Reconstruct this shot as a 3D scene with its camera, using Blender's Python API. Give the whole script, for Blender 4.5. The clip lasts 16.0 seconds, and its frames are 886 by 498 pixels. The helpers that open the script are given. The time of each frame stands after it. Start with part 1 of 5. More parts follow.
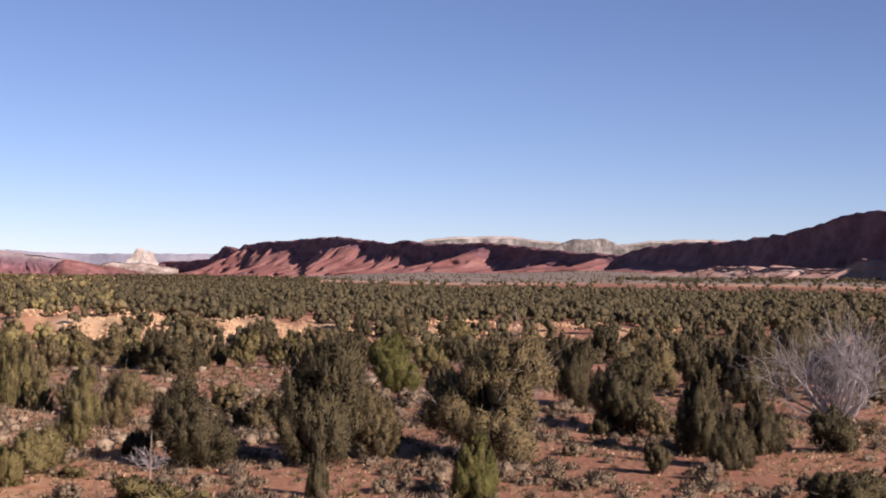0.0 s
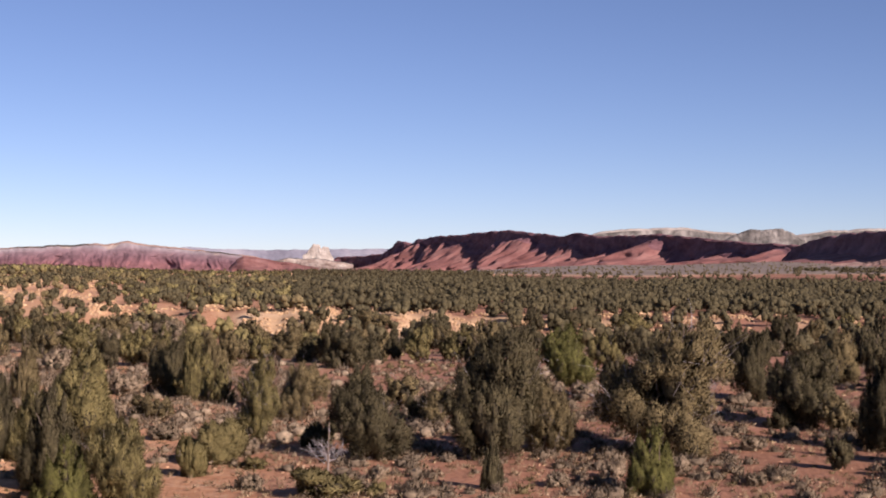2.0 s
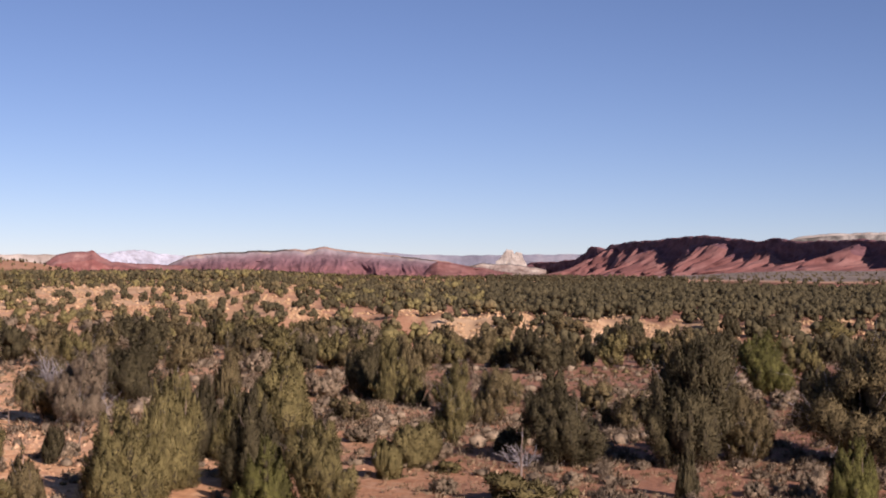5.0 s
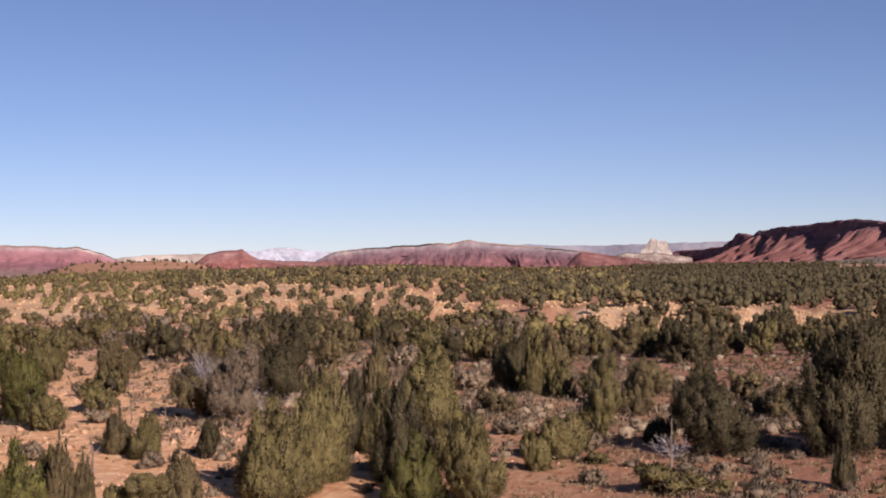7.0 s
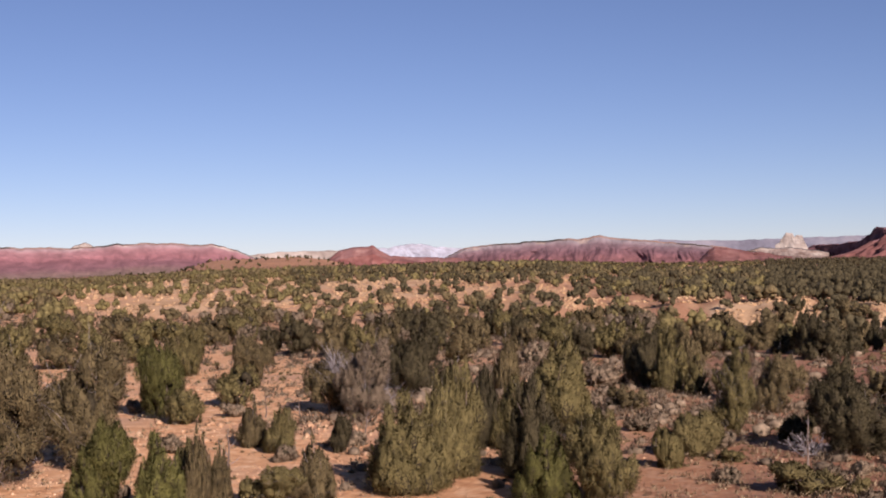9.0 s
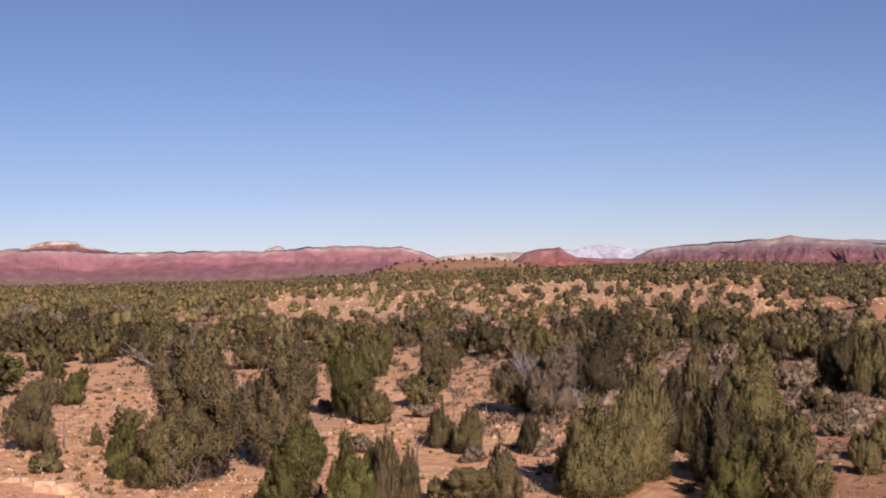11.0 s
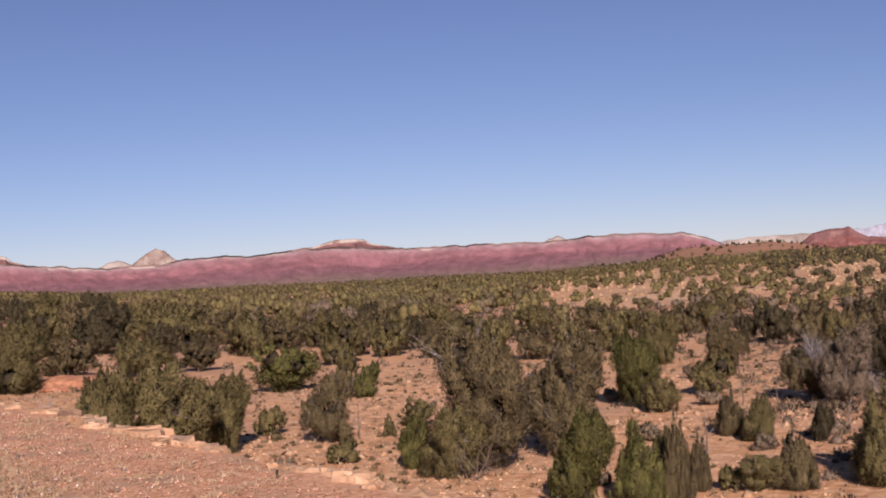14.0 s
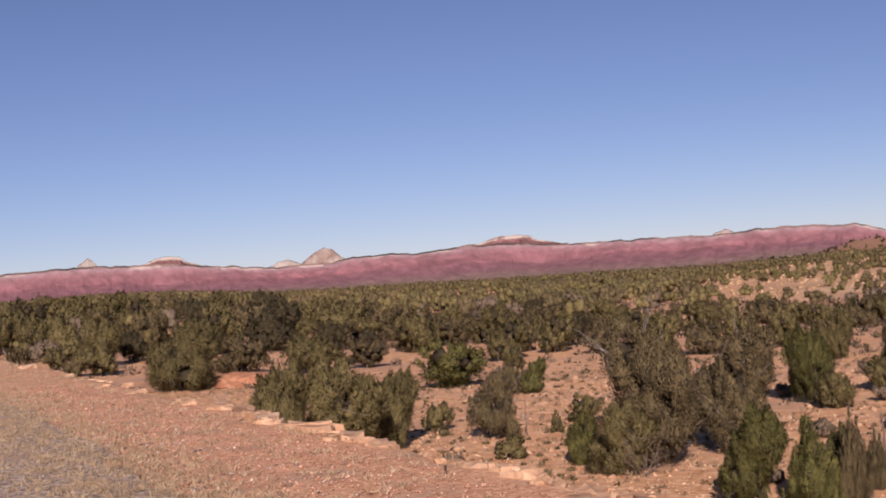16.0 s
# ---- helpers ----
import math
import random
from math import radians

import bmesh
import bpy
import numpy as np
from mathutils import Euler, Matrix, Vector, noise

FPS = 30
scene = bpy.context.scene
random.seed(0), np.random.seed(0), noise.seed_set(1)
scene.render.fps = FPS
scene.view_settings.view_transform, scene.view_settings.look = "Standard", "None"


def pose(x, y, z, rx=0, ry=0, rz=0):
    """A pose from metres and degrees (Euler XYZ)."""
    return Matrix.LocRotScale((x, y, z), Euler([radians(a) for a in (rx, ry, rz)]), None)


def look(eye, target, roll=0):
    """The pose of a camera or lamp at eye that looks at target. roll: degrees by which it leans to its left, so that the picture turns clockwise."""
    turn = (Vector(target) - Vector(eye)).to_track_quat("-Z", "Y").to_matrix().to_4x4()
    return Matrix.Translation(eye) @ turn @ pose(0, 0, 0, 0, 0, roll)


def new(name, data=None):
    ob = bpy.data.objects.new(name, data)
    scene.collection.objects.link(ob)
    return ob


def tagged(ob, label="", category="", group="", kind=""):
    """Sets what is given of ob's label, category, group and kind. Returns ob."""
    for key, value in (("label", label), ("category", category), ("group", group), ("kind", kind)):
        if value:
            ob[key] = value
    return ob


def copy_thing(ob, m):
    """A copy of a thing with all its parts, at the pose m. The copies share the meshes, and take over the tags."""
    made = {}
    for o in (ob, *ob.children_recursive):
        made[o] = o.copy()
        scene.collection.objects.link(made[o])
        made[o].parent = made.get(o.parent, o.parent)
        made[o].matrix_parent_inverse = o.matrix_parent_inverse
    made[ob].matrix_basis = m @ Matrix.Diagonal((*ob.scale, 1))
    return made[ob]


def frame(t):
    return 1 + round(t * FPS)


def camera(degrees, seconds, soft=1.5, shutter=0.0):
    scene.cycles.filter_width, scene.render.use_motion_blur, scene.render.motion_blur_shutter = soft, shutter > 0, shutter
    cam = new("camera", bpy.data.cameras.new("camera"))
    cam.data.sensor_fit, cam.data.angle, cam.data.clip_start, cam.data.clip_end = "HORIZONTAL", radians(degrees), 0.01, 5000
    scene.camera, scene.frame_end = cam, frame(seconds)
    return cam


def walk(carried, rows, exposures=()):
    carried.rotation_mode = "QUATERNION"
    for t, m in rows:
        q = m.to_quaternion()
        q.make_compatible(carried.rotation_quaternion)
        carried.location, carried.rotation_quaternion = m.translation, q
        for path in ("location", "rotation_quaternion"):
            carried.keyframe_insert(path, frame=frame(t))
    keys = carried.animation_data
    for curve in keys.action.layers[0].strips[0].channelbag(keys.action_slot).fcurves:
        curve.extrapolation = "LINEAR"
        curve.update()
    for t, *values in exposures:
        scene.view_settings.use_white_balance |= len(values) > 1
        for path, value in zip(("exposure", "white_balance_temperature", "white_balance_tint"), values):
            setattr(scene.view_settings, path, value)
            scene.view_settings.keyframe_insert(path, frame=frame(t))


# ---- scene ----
cam = camera(34.82, 16.0, soft=1.85)
EYE_Z = 5.6
walk(cam, [
    (0, pose(0, 0, 5.6, 91.10, -1.00, -0.00)),
    (0.5, pose(0, 0, 5.6, 90.98, -0.82, 1.38)),
    (1, pose(0, 0, 5.6, 90.78, -0.84, 3.09)),
    (1.5, pose(0, 0, 5.6, 90.74, -0.57, 4.75)),
    (2, pose(0, 0, 5.6, 90.74, -0.44, 6.97)),
    (2.5, pose(0, 0, 5.6, 90.62, -0.45, 8.46)),
    (3, pose(0, 0, 5.6, 90.80, -0.53, 9.75)),
    (3.5, pose(0, 0, 5.6, 91.00, -0.35, 10.88)),
    (6, pose(0, 0, 5.6, 90.65, -0.15, 17.72)),
    (6.5, pose(0, 0, 5.6, 90.61, 0.46, 19.21)),
    (7, pose(0, 0, 5.6, 90.59, 0.77, 20.62)),
    (7.5, pose(0, 0, 5.6, 90.50, 0.60, 21.67)),
    (8, pose(0, 0, 5.6, 90.32, 0.82, 23.05)),
    (8.5, pose(0, 0, 5.6, 90.38, 0.95, 24.47)),
    (11, pose(0, 0, 5.6, 90.71, 1.21, 33.43)),
    (11.5, pose(0, 0, 5.6, 90.68, 1.53, 35.97)),
    (12, pose(0, 0, 5.6, 90.51, 1.86, 37.82)),
    (12.5, pose(0, 0, 5.6, 90.45, 1.82, 39.35)),
    (13, pose(0, 0, 5.6, 90.56, 2.01, 40.83)),
    (13.5, pose(0, 0, 5.6, 90.56, 2.54, 42.25)),
    (14, pose(0, 0, 5.6, 90.70, 3.13, 44.80)),
    (14.5, pose(0, 0, 5.6, 90.72, 3.39, 46.64)),
    (15, pose(0, 0, 5.6, 90.94, 3.32, 47.96)),
    (15.5, pose(0, 0, 5.6, 90.87, 3.47, 49.58)),
    (16, pose(0, 0, 5.6, 90.94, 3.80, 51.50)),
], exposures=[(0, 0.84, 6250, 31), (3.5, 0.62, 6250, 31), (8.5, 0.42, 6250, 32), (16, 0.14, 6250, 35)])

# ---- light: a clear winter day, the low sun behind the camera and to its right ----
SUN_AZ, SUN_EL = 230.0, 26.0        # bearing counted leftwards from +y, height over the horizon


def polar(az, r):
    """Ground-plan place at a bearing (degrees, leftwards from +y) and a distance."""
    a = radians(az)
    return -math.sin(a) * r, math.cos(a) * r


world = bpy.data.worlds.new("sky")
scene.world = world
world.use_nodes = True
wn = world.node_tree
sky = wn.nodes.new("ShaderNodeTexSky")
sky.sky_type = "NISHITA"
sky.sun_disc = False
sky.sun_elevation = radians(SUN_EL)
sx, sy = polar(SUN_AZ, 1.0)
sky.sun_rotation = math.atan2(sx, sy)
sky.altitude = 2200
sky.air_density = 0.85
sky.dust_density = 0.15
sky.ozone_density = 2.7
wn.links.new(sky.outputs[0], wn.nodes["Background"].inputs[0])
wn.nodes["Background"].inputs[1].default_value = 0.056

sun_data = bpy.data.lights.new("sun", "SUN")
sun_data.energy = 5.0
sun_data.angle = radians(0.53)
sun_data.color = (1.0, 0.90, 0.74)
sun = new("sun", sun_data)
ce = math.cos(radians(SUN_EL))
sun.matrix_world = look((sx * ce * 60, sy * ce * 60, 60 * math.sin(radians(SUN_EL))), (0, 0, 0))

# ---- materials ----


def material(name, stops, scale=4.0, detail=6.0, rough=0.9, bump=0.3, bump_scale=None, spots=None, stretch=None, island=0.0, spec=0.2, per_object=0.0):
    """Layered noise colours on the object, with fine relief. stops: (place, colour) of the ramp; spots: (scale, colour, share) of a second, coarser
    layer; island / per_object: how much the brightness varies from piece to piece."""
    m = bpy.data.materials.new(name)
    m.use_nodes = True
    nt = m.node_tree
    bsdf = nt.nodes["Principled BSDF"]
    bsdf.inputs["Roughness"].default_value = rough
    bsdf.inputs["Specular IOR Level"].default_value = spec
    geo = nt.nodes.new("ShaderNodeNewGeometry")
    vec = geo.outputs["Position"]
    if stretch:
        mp = nt.nodes.new("ShaderNodeMapping")
        mp.inputs["Scale"].default_value = stretch
        nt.links.new(vec, mp.inputs[0])
        vec = mp.outputs[0]
    n1 = nt.nodes.new("ShaderNodeTexNoise")
    n1.inputs["Scale"].default_value = scale
    n1.inputs["Detail"].default_value = detail
    n1.inputs["Roughness"].default_value = 0.62
    nt.links.new(vec, n1.inputs["Vector"])
    ramp = nt.nodes.new("ShaderNodeValToRGB")
    el = ramp.color_ramp.elements
    while len(el) < len(stops):
        el.new(0.5)
    for e, (p, c) in zip(el, stops):
        e.position, e.color = p, (*c, 1)
    nt.links.new(n1.outputs[0], ramp.inputs[0])
    col = ramp.outputs[0]
    if spots:
        n2 = nt.nodes.new("ShaderNodeTexNoise")
        n2.inputs["Scale"].default_value = spots[0]
        n2.inputs["Detail"].default_value = 5
        nt.links.new(vec, n2.inputs["Vector"])
        r2 = nt.nodes.new("ShaderNodeValToRGB")
        r2.color_ramp.elements[0].position = 1 - spots[2] - 0.08
        r2.color_ramp.elements[1].position = 1 - spots[2] + 0.08
        nt.links.new(n2.outputs[0], r2.inputs[0])
        mx = nt.nodes.new("ShaderNodeMix")
        mx.data_type = "RGBA"
        nt.links.new(r2.outputs[0], mx.inputs["Factor"])
        nt.links.new(col, mx.inputs["A"])
        mx.inputs["B"].default_value = (*spots[1], 1)
        col = mx.outputs["Result"]
    for amount, source in ((island, geo.outputs["Random Per Island"]), (per_object, None)):
        if amount:
            if source is None:
                source = nt.nodes.new("ShaderNodeObjectInfo").outputs["Random"]
            rng = nt.nodes.new("ShaderNodeMapRange")
            rng.inputs["To Min"].default_value = 1 - amount
            rng.inputs["To Max"].default_value = 1 + amount
            nt.links.new(source, rng.inputs["Value"])
            hs = nt.nodes.new("ShaderNodeHueSaturation")
            nt.links.new(rng.outputs[0], hs.inputs["Value"])
            nt.links.new(col, hs.inputs["Color"])
            col = hs.outputs[0]
    nt.links.new(col, bsdf.inputs["Base Color"])
    if bump:
        n3 = nt.nodes.new("ShaderNodeTexNoise")
        n3.inputs["Scale"].default_value = bump_scale or scale * 3
        n3.inputs["Detail"].default_value = 4
        nt.links.new(vec, n3.inputs["Vector"])
        bp = nt.nodes.new("ShaderNodeBump")
        bp.inputs["Strength"].default_value = bump
        bp.inputs["Distance"].default_value = 0.4 / (bump_scale or scale * 3)
        nt.links.new(n3.outputs[0], bp.inputs["Height"])
        nt.links.new(bp.outputs[0], bsdf.inputs["Normal"])
    return m


def soil_material():
    """Desert soil: orange-pink sand with grey litter, paler rocky patches, and the grey and the red flats further out, told by the layer 'zone'."""
    m = material("desert_soil", [(0.3, (0.43, 0.212, 0.100)), (0.5, (0.63, 0.352, 0.176)), (0.7, (0.76, 0.52, 0.32))], scale=1.6, detail=12,
                 bump=0.9, bump_scale=4.0, spots=(0.16, (0.50, 0.305, 0.185), 0.42))
    nt = m.node_tree
    bsdf = nt.nodes["Principled BSDF"]
    col = bsdf.inputs["Base Color"].links[0].from_socket
    att = nt.nodes.new("ShaderNodeAttribute")
    att.attribute_name = "zone"
    sep = nt.nodes.new("ShaderNodeSeparateColor")
    nt.links.new(att.outputs["Color"], sep.inputs[0])
    nz = nt.nodes.new("ShaderNodeTexNoise")
    nz.inputs["Scale"].default_value = 0.05
    nz.inputs["Detail"].default_value = 8
    geo = nt.nodes.new("ShaderNodeNewGeometry")
    nt.links.new(geo.outputs["Position"], nz.inputs["Vector"])
    for k, (dark, light) in enumerate((((0.14, 0.112, 0.088), (0.24, 0.196, 0.156)), ((0.155, 0.066, 0.04), (0.275, 0.128, 0.08)), ((0.44, 0.272, 0.14), (0.60, 0.42, 0.25)))):
        r = nt.nodes.new("ShaderNodeValToRGB")
        r.color_ramp.elements[0].position, r.color_ramp.elements[0].color = 0.35, (*dark, 1)
        r.color_ramp.elements[1].position, r.color_ramp.elements[1].color = 0.65, (*light, 1)
        nt.links.new(nz.outputs[0], r.inputs[0])
        mx = nt.nodes.new("ShaderNodeMix")
        mx.data_type = "RGBA"
        nt.links.new(sep.outputs[k], mx.inputs["Factor"])
        nt.links.new(col, mx.inputs["A"])
        nt.links.new(r.outputs[0], mx.inputs["B"])
        col = mx.outputs["Result"]
    nt.links.new(col, bsdf.inputs["Base Color"])
    return m


def leafy(m, share=0.1):
    """Lets part of the light pass through the leaves."""
    nt = m.node_tree
    bsdf = nt.nodes["Principled BSDF"]
    thin = nt.nodes.new("ShaderNodeBsdfTranslucent")
    nt.links.new(bsdf.inputs["Base Color"].links[0].from_socket, thin.inputs["Color"])
    both = nt.nodes.new("ShaderNodeMixShader")
    both.inputs[0].default_value = share
    nt.links.new(bsdf.outputs[0], both.inputs[1])
    nt.links.new(thin.outputs[0], both.inputs[2])
    nt.links.new(both.outputs[0], nt.nodes["Material Output"].inputs["Surface"])


SOIL = soil_material()
GRAVEL = material("road_gravel", [(0.36, (0.13, 0.095, 0.065)), (0.5, (0.35, 0.27, 0.195)), (0.64, (0.64, 0.53, 0.41))], scale=14, rough=0.95, bump=1.0, bump_scale=22,
                  spots=(0.9, (0.40, 0.285, 0.195), 0.42))
SHOULDER = material("shoulder_earth", [(0.36, (0.416, 0.200, 0.100)), (0.5, (0.624, 0.330, 0.175)), (0.68, (0.832, 0.545, 0.340))], scale=18, rough=0.95, bump=0.35, bump_scale=45,
                    spots=(1.3, (0.47, 0.30, 0.185), 0.4))
FOLIAGE = {
    "olive": material("juniper_foliage_olive", [(0.34, (0.083, 0.069, 0.027)), (0.52, (0.166, 0.137, 0.054)), (0.7, (0.232, 0.192, 0.076))], scale=3, bump=0, island=0.12, per_object=0.18),
    "green": material("juniper_foliage_green", [(0.34, (0.063, 0.060, 0.018)), (0.52, (0.126, 0.120, 0.035)), (0.7, (0.176, 0.168, 0.049))], scale=3, bump=0, island=0.12, per_object=0.15),
    "brown": material("juniper_foliage_brown", [(0.34, (0.078, 0.060, 0.029)), (0.52, (0.156, 0.121, 0.057)), (0.7, (0.218, 0.169, 0.080))], scale=3, bump=0, island=0.13, per_object=0.15),
    # dark pinyons, and the side shade of right-hand trees put into the colour
    "dark": material("pinyon_and_side_shade", [(0.34, (0.042, 0.035, 0.018)), (0.52, (0.084, 0.070, 0.035)), (0.7, (0.118, 0.098, 0.049))], scale=3, bump=0, island=0.12, per_object=0.12),
    "sage": material("sagebrush_twigs", [(0.34, (0.155, 0.118, 0.078)), (0.52, (0.238, 0.182, 0.120)), (0.7, (0.321, 0.246, 0.162))], scale=5, bump=0, island=0.15, per_object=0.25),
    "straw": material("dry_grass", [(0.3, (0.24, 0.165, 0.09)), (0.55, (0.40, 0.30, 0.18)), (0.75, (0.52, 0.41, 0.27))], scale=5, bump=0, island=0.1, per_object=0.2),
    "yellow": material("rabbitbrush_foliage", [(0.3, (0.112, 0.092, 0.037)), (0.55, (0.165, 0.135, 0.055)), (0.75, (0.221, 0.181, 0.074))], scale=4, bump=0, island=0.12, per_object=0.15),
}
for leaf_material in FOLIAGE.values():
    leafy(leaf_material)
BARK = material("juniper_bark", [(0.3, (0.085, 0.060, 0.045)), (0.5, (0.17, 0.125, 0.095)), (0.7, (0.27, 0.215, 0.175))], scale=9, bump=0.7, stretch=(1, 1, 0.2))
# inner twigs, with the shade of the crown's gaps put into the colour
TWIG_SHADE = material("twig_core_shade", [(0.34, (0.021, 0.017, 0.009)), (0.52, (0.042, 0.034, 0.019)), (0.7, (0.059, 0.048, 0.027))], scale=12, bump=0.6)
DEADWOOD = material("weathered_deadwood", [(0.3, (0.165, 0.142, 0.135)), (0.5, (0.285, 0.256, 0.248)), (0.7, (0.41, 0.375, 0.368))], scale=9, bump=0.4, stretch=(0.720, 0.720, 0.185), island=0.2)
STONE = material("cream_sandstone", [(0.3, (0.34, 0.19, 0.10)), (0.5, (0.51, 0.32, 0.185)), (0.7, (0.66, 0.47, 0.30))], scale=1.6, bump=0.8, per_object=0.15, island=0.15)
LEDGE_STONE = material("ledge_sandstone", [(0.3, (0.30, 0.18, 0.09)), (0.5, (0.43, 0.28, 0.15)), (0.7, (0.56, 0.395, 0.235))], scale=0.8, bump=0.6, island=0.25)
GRAVEL_STONE = material("shoulder_stones", [(0.3, (0.30, 0.155, 0.095)), (0.5, (0.46, 0.262, 0.17)), (0.7, (0.62, 0.42, 0.31))], scale=2.0, bump=0, island=0.45)
GRAVEL_CHIPS = material("grey_gravel_chips", [(0.36, (0.105, 0.089, 0.075)), (0.5, (0.300, 0.255, 0.215)), (0.66, (0.660, 0.561, 0.473))], scale=3.0, bump=0, island=0.5)
RED_EARTH = material("red_clay", [(0.3, (0.27, 0.115, 0.06)), (0.5, (0.41, 0.19, 0.10)), (0.7, (0.54, 0.30, 0.17))], scale=2.5, detail=10, bump=1.0, bump_scale=5.0)

# ---- numbers that give the lie of the land ----


def hash_noise(x, y, seed=0):
    """Smooth value noise of two arrays, -1 to 1."""
    xi, yi = np.floor(x).astype(np.int64), np.floor(y).astype(np.int64)
    fx, fy = x - xi, y - yi
    fx, fy = fx * fx * (3 - 2 * fx), fy * fy * (3 - 2 * fy)

    def h(a, b):
        n = (a * 374761393 + b * 668265263 + seed * 974634777) & 0x7FFFFFFF
        n = ((n ^ (n >> 13)) * 1274126177) & 0x7FFFFFFF
        return ((n ^ (n >> 16)) & 0xFFFF) / 32767.5 - 1

    return (h(xi, yi) * (1 - fx) + h(xi + 1, yi) * fx) * (1 - fy) + (h(xi, yi + 1) * (1 - fx) + h(xi + 1, yi + 1) * fx) * fy


def fractal(x, y, seed=0, octaves=4):
    return sum(hash_noise(x * 2 ** k, y * 2 ** k, seed + k) / 2 ** k for k in range(octaves))


def ridged(x, y, seed=0, octaves=4):
    return sum((1 - 2 * np.abs(hash_noise(x * 2 ** k, y * 2 ** k, seed + k))) / 1.6 ** k for k in range(octaves))


def smooth(a, b, v):
    t = np.clip((v - a) / (b - a), 0, 1)
    return t * t * (3 - 2 * t)


# ground height along the distance, for bearings from right to left; between them it is blended
RINGS = np.array([0, 40, 70, 110, 150, 185, 200, 225, 300, 450, 700, 900, 1300, 2000, 3000, 4900.0])
BEARINGS = np.array([-30, -17, -8, 0, 7, 17, 23, 36, 42, 56, 64, 90.0])
HEIGHTS = np.array([
    [0, 0, 0, -0.6, -1.6, -2.2, -2.2, -1.7, -0.9, 0.0, 1.0, 3.5, 12.0, 21.0, 21.0, 21.0],
    [0, 0, 0, -1.0, -2.8, -3.6, -3.4, -2.2, -0.9, -0.2, 0.8, 3.2, 11.0, 20.0, 20.0, 20.0],
    [0, 0, 0, -1.3, -3.6, -4.6, -4.0, -1.7, -1.1, -0.6, 0.6, 2.4, 8.0, 18.0, 20.0, 20.0],
    [0, 0, 0, -1.3, -3.6, -4.6, -4.0, -1.7, -1.2, -0.8, 0.4, 1.4, 4.0, 8.5, 14.0, 16.0],
    [0, 0, 0, -1.3, -3.6, -4.6, -4.0, -1.7, -1.2, -0.8, 0.4, 1.2, 0.0, -1.0, -2.0, -6.0],
    [0, 0, 0, -1.3, -3.6, -4.6, -4.0, -1.7, -1.2, -0.8, 0.4, 1.2, -1.0, -3.0, -6.0, -12.0],
    [0, 0, 0, -0.9, -2.3, -2.3, -1.5, -0.6, 1.2, 2.2, 3.3, 3.0, -1.0, -4.0, -8.0, -15.0],
    [0, 0, 0, -0.9, -2.1, -2.0, -1.6, -0.7, 1.0, 1.4, 0.5, 0.0, -3.0, -6.0, -10.0, -18.0],
    [0, 0, 0, -0.2, -0.6, -0.8, -0.8, -0.8, -0.6, -0.6, -0.8, -2.5, -6.0, -12.0, -18.0, -22.0],
    [0, 0, 0, -0.2, -0.6, -0.8, -0.8, -0.8, -0.5, 0.0, 0.2, -2.0, -6.0, -12.0, -18.0, -22.0],
    [0, 0, 0, 0.0, 0.0, 0.3, 0.5, 0.7, 1.4, 2.8, 4.4, 4.0, -2.0, -10.0, -18.0, -22.0],
    [0, 0, 0, 0.0, 0.0, 0.3, 0.5, 0.7, 1.4, 2.8, 4.4, 4.0, -2.0, -10.0, -18.0, -22.0]])
ROAD_N = (0.242, 0.970)             # across the road, towards the flats
ROAD_Z, GRAVEL_EDGE, BERM_EDGE = 3.9, 2.65, 5.1


def ground_z(x, y):
    """Height of the land at the places x, y (arrays)."""
    x, y = np.asarray(x, float), np.asarray(y, float)
    r, az = np.hypot(x, y), np.degrees(np.arctan2(-x, y))
    azc = np.clip(np.where(az < -120, az + 360, az), -30, 90)
    i = np.clip(np.searchsorted(BEARINGS, azc) - 1, 0, len(BEARINGS) - 2)
    f = smooth(BEARINGS[i], BEARINGS[i + 1], azc)
    table = np.stack([np.interp(r, RINGS, row) for row in HEIGHTS])
    cols = np.arange(table[0].size)
    flat = table.reshape(len(HEIGHTS), -1)
    z = (flat[i.ravel(), cols] * (1 - f.ravel()) + flat[i.ravel() + 1, cols] * f.ravel()).reshape(r.shape)
    z = z + smooth(20, 60, r) * (0.16 * fractal(x * 0.09, y * 0.09, 3) + smooth(90, 200, r) * 0.5 * fractal(x * 0.018, y * 0.018, 9))
    # washes that cut the ledge country
    ledge = smooth(185, 200, r) * (1 - smooth(235, 300, r)) * smooth(-14, -8, azc) * (1 - smooth(19, 24, azc))
    z = z + ledge * 0.9 * (np.abs(fractal(az * 0.55, r * 0.02, 21)) - 0.35)
    # a low red hill in front of the far mesas
    hill = np.exp(-(((az - 33.0) / 3.1) ** 4)) * np.exp(-(((r - 900) / 190) ** 2))
    z = z + hill * (8.5 + 1.2 * fractal(x * 0.02, y * 0.02, 31))
    # the road's bank
    n = x * ROAD_N[0] + y * ROAD_N[1]
    n = n + 0.2 * fractal(x * 0.25, y * 0.25, 5)
    run = np.clip((n - BERM_EDGE - 0.15) / 6.8, 0, 1)
    bank = 1 - run * (1 + 0.25 * (1 - run))
    return z * (1 - bank) + ROAD_Z * bank


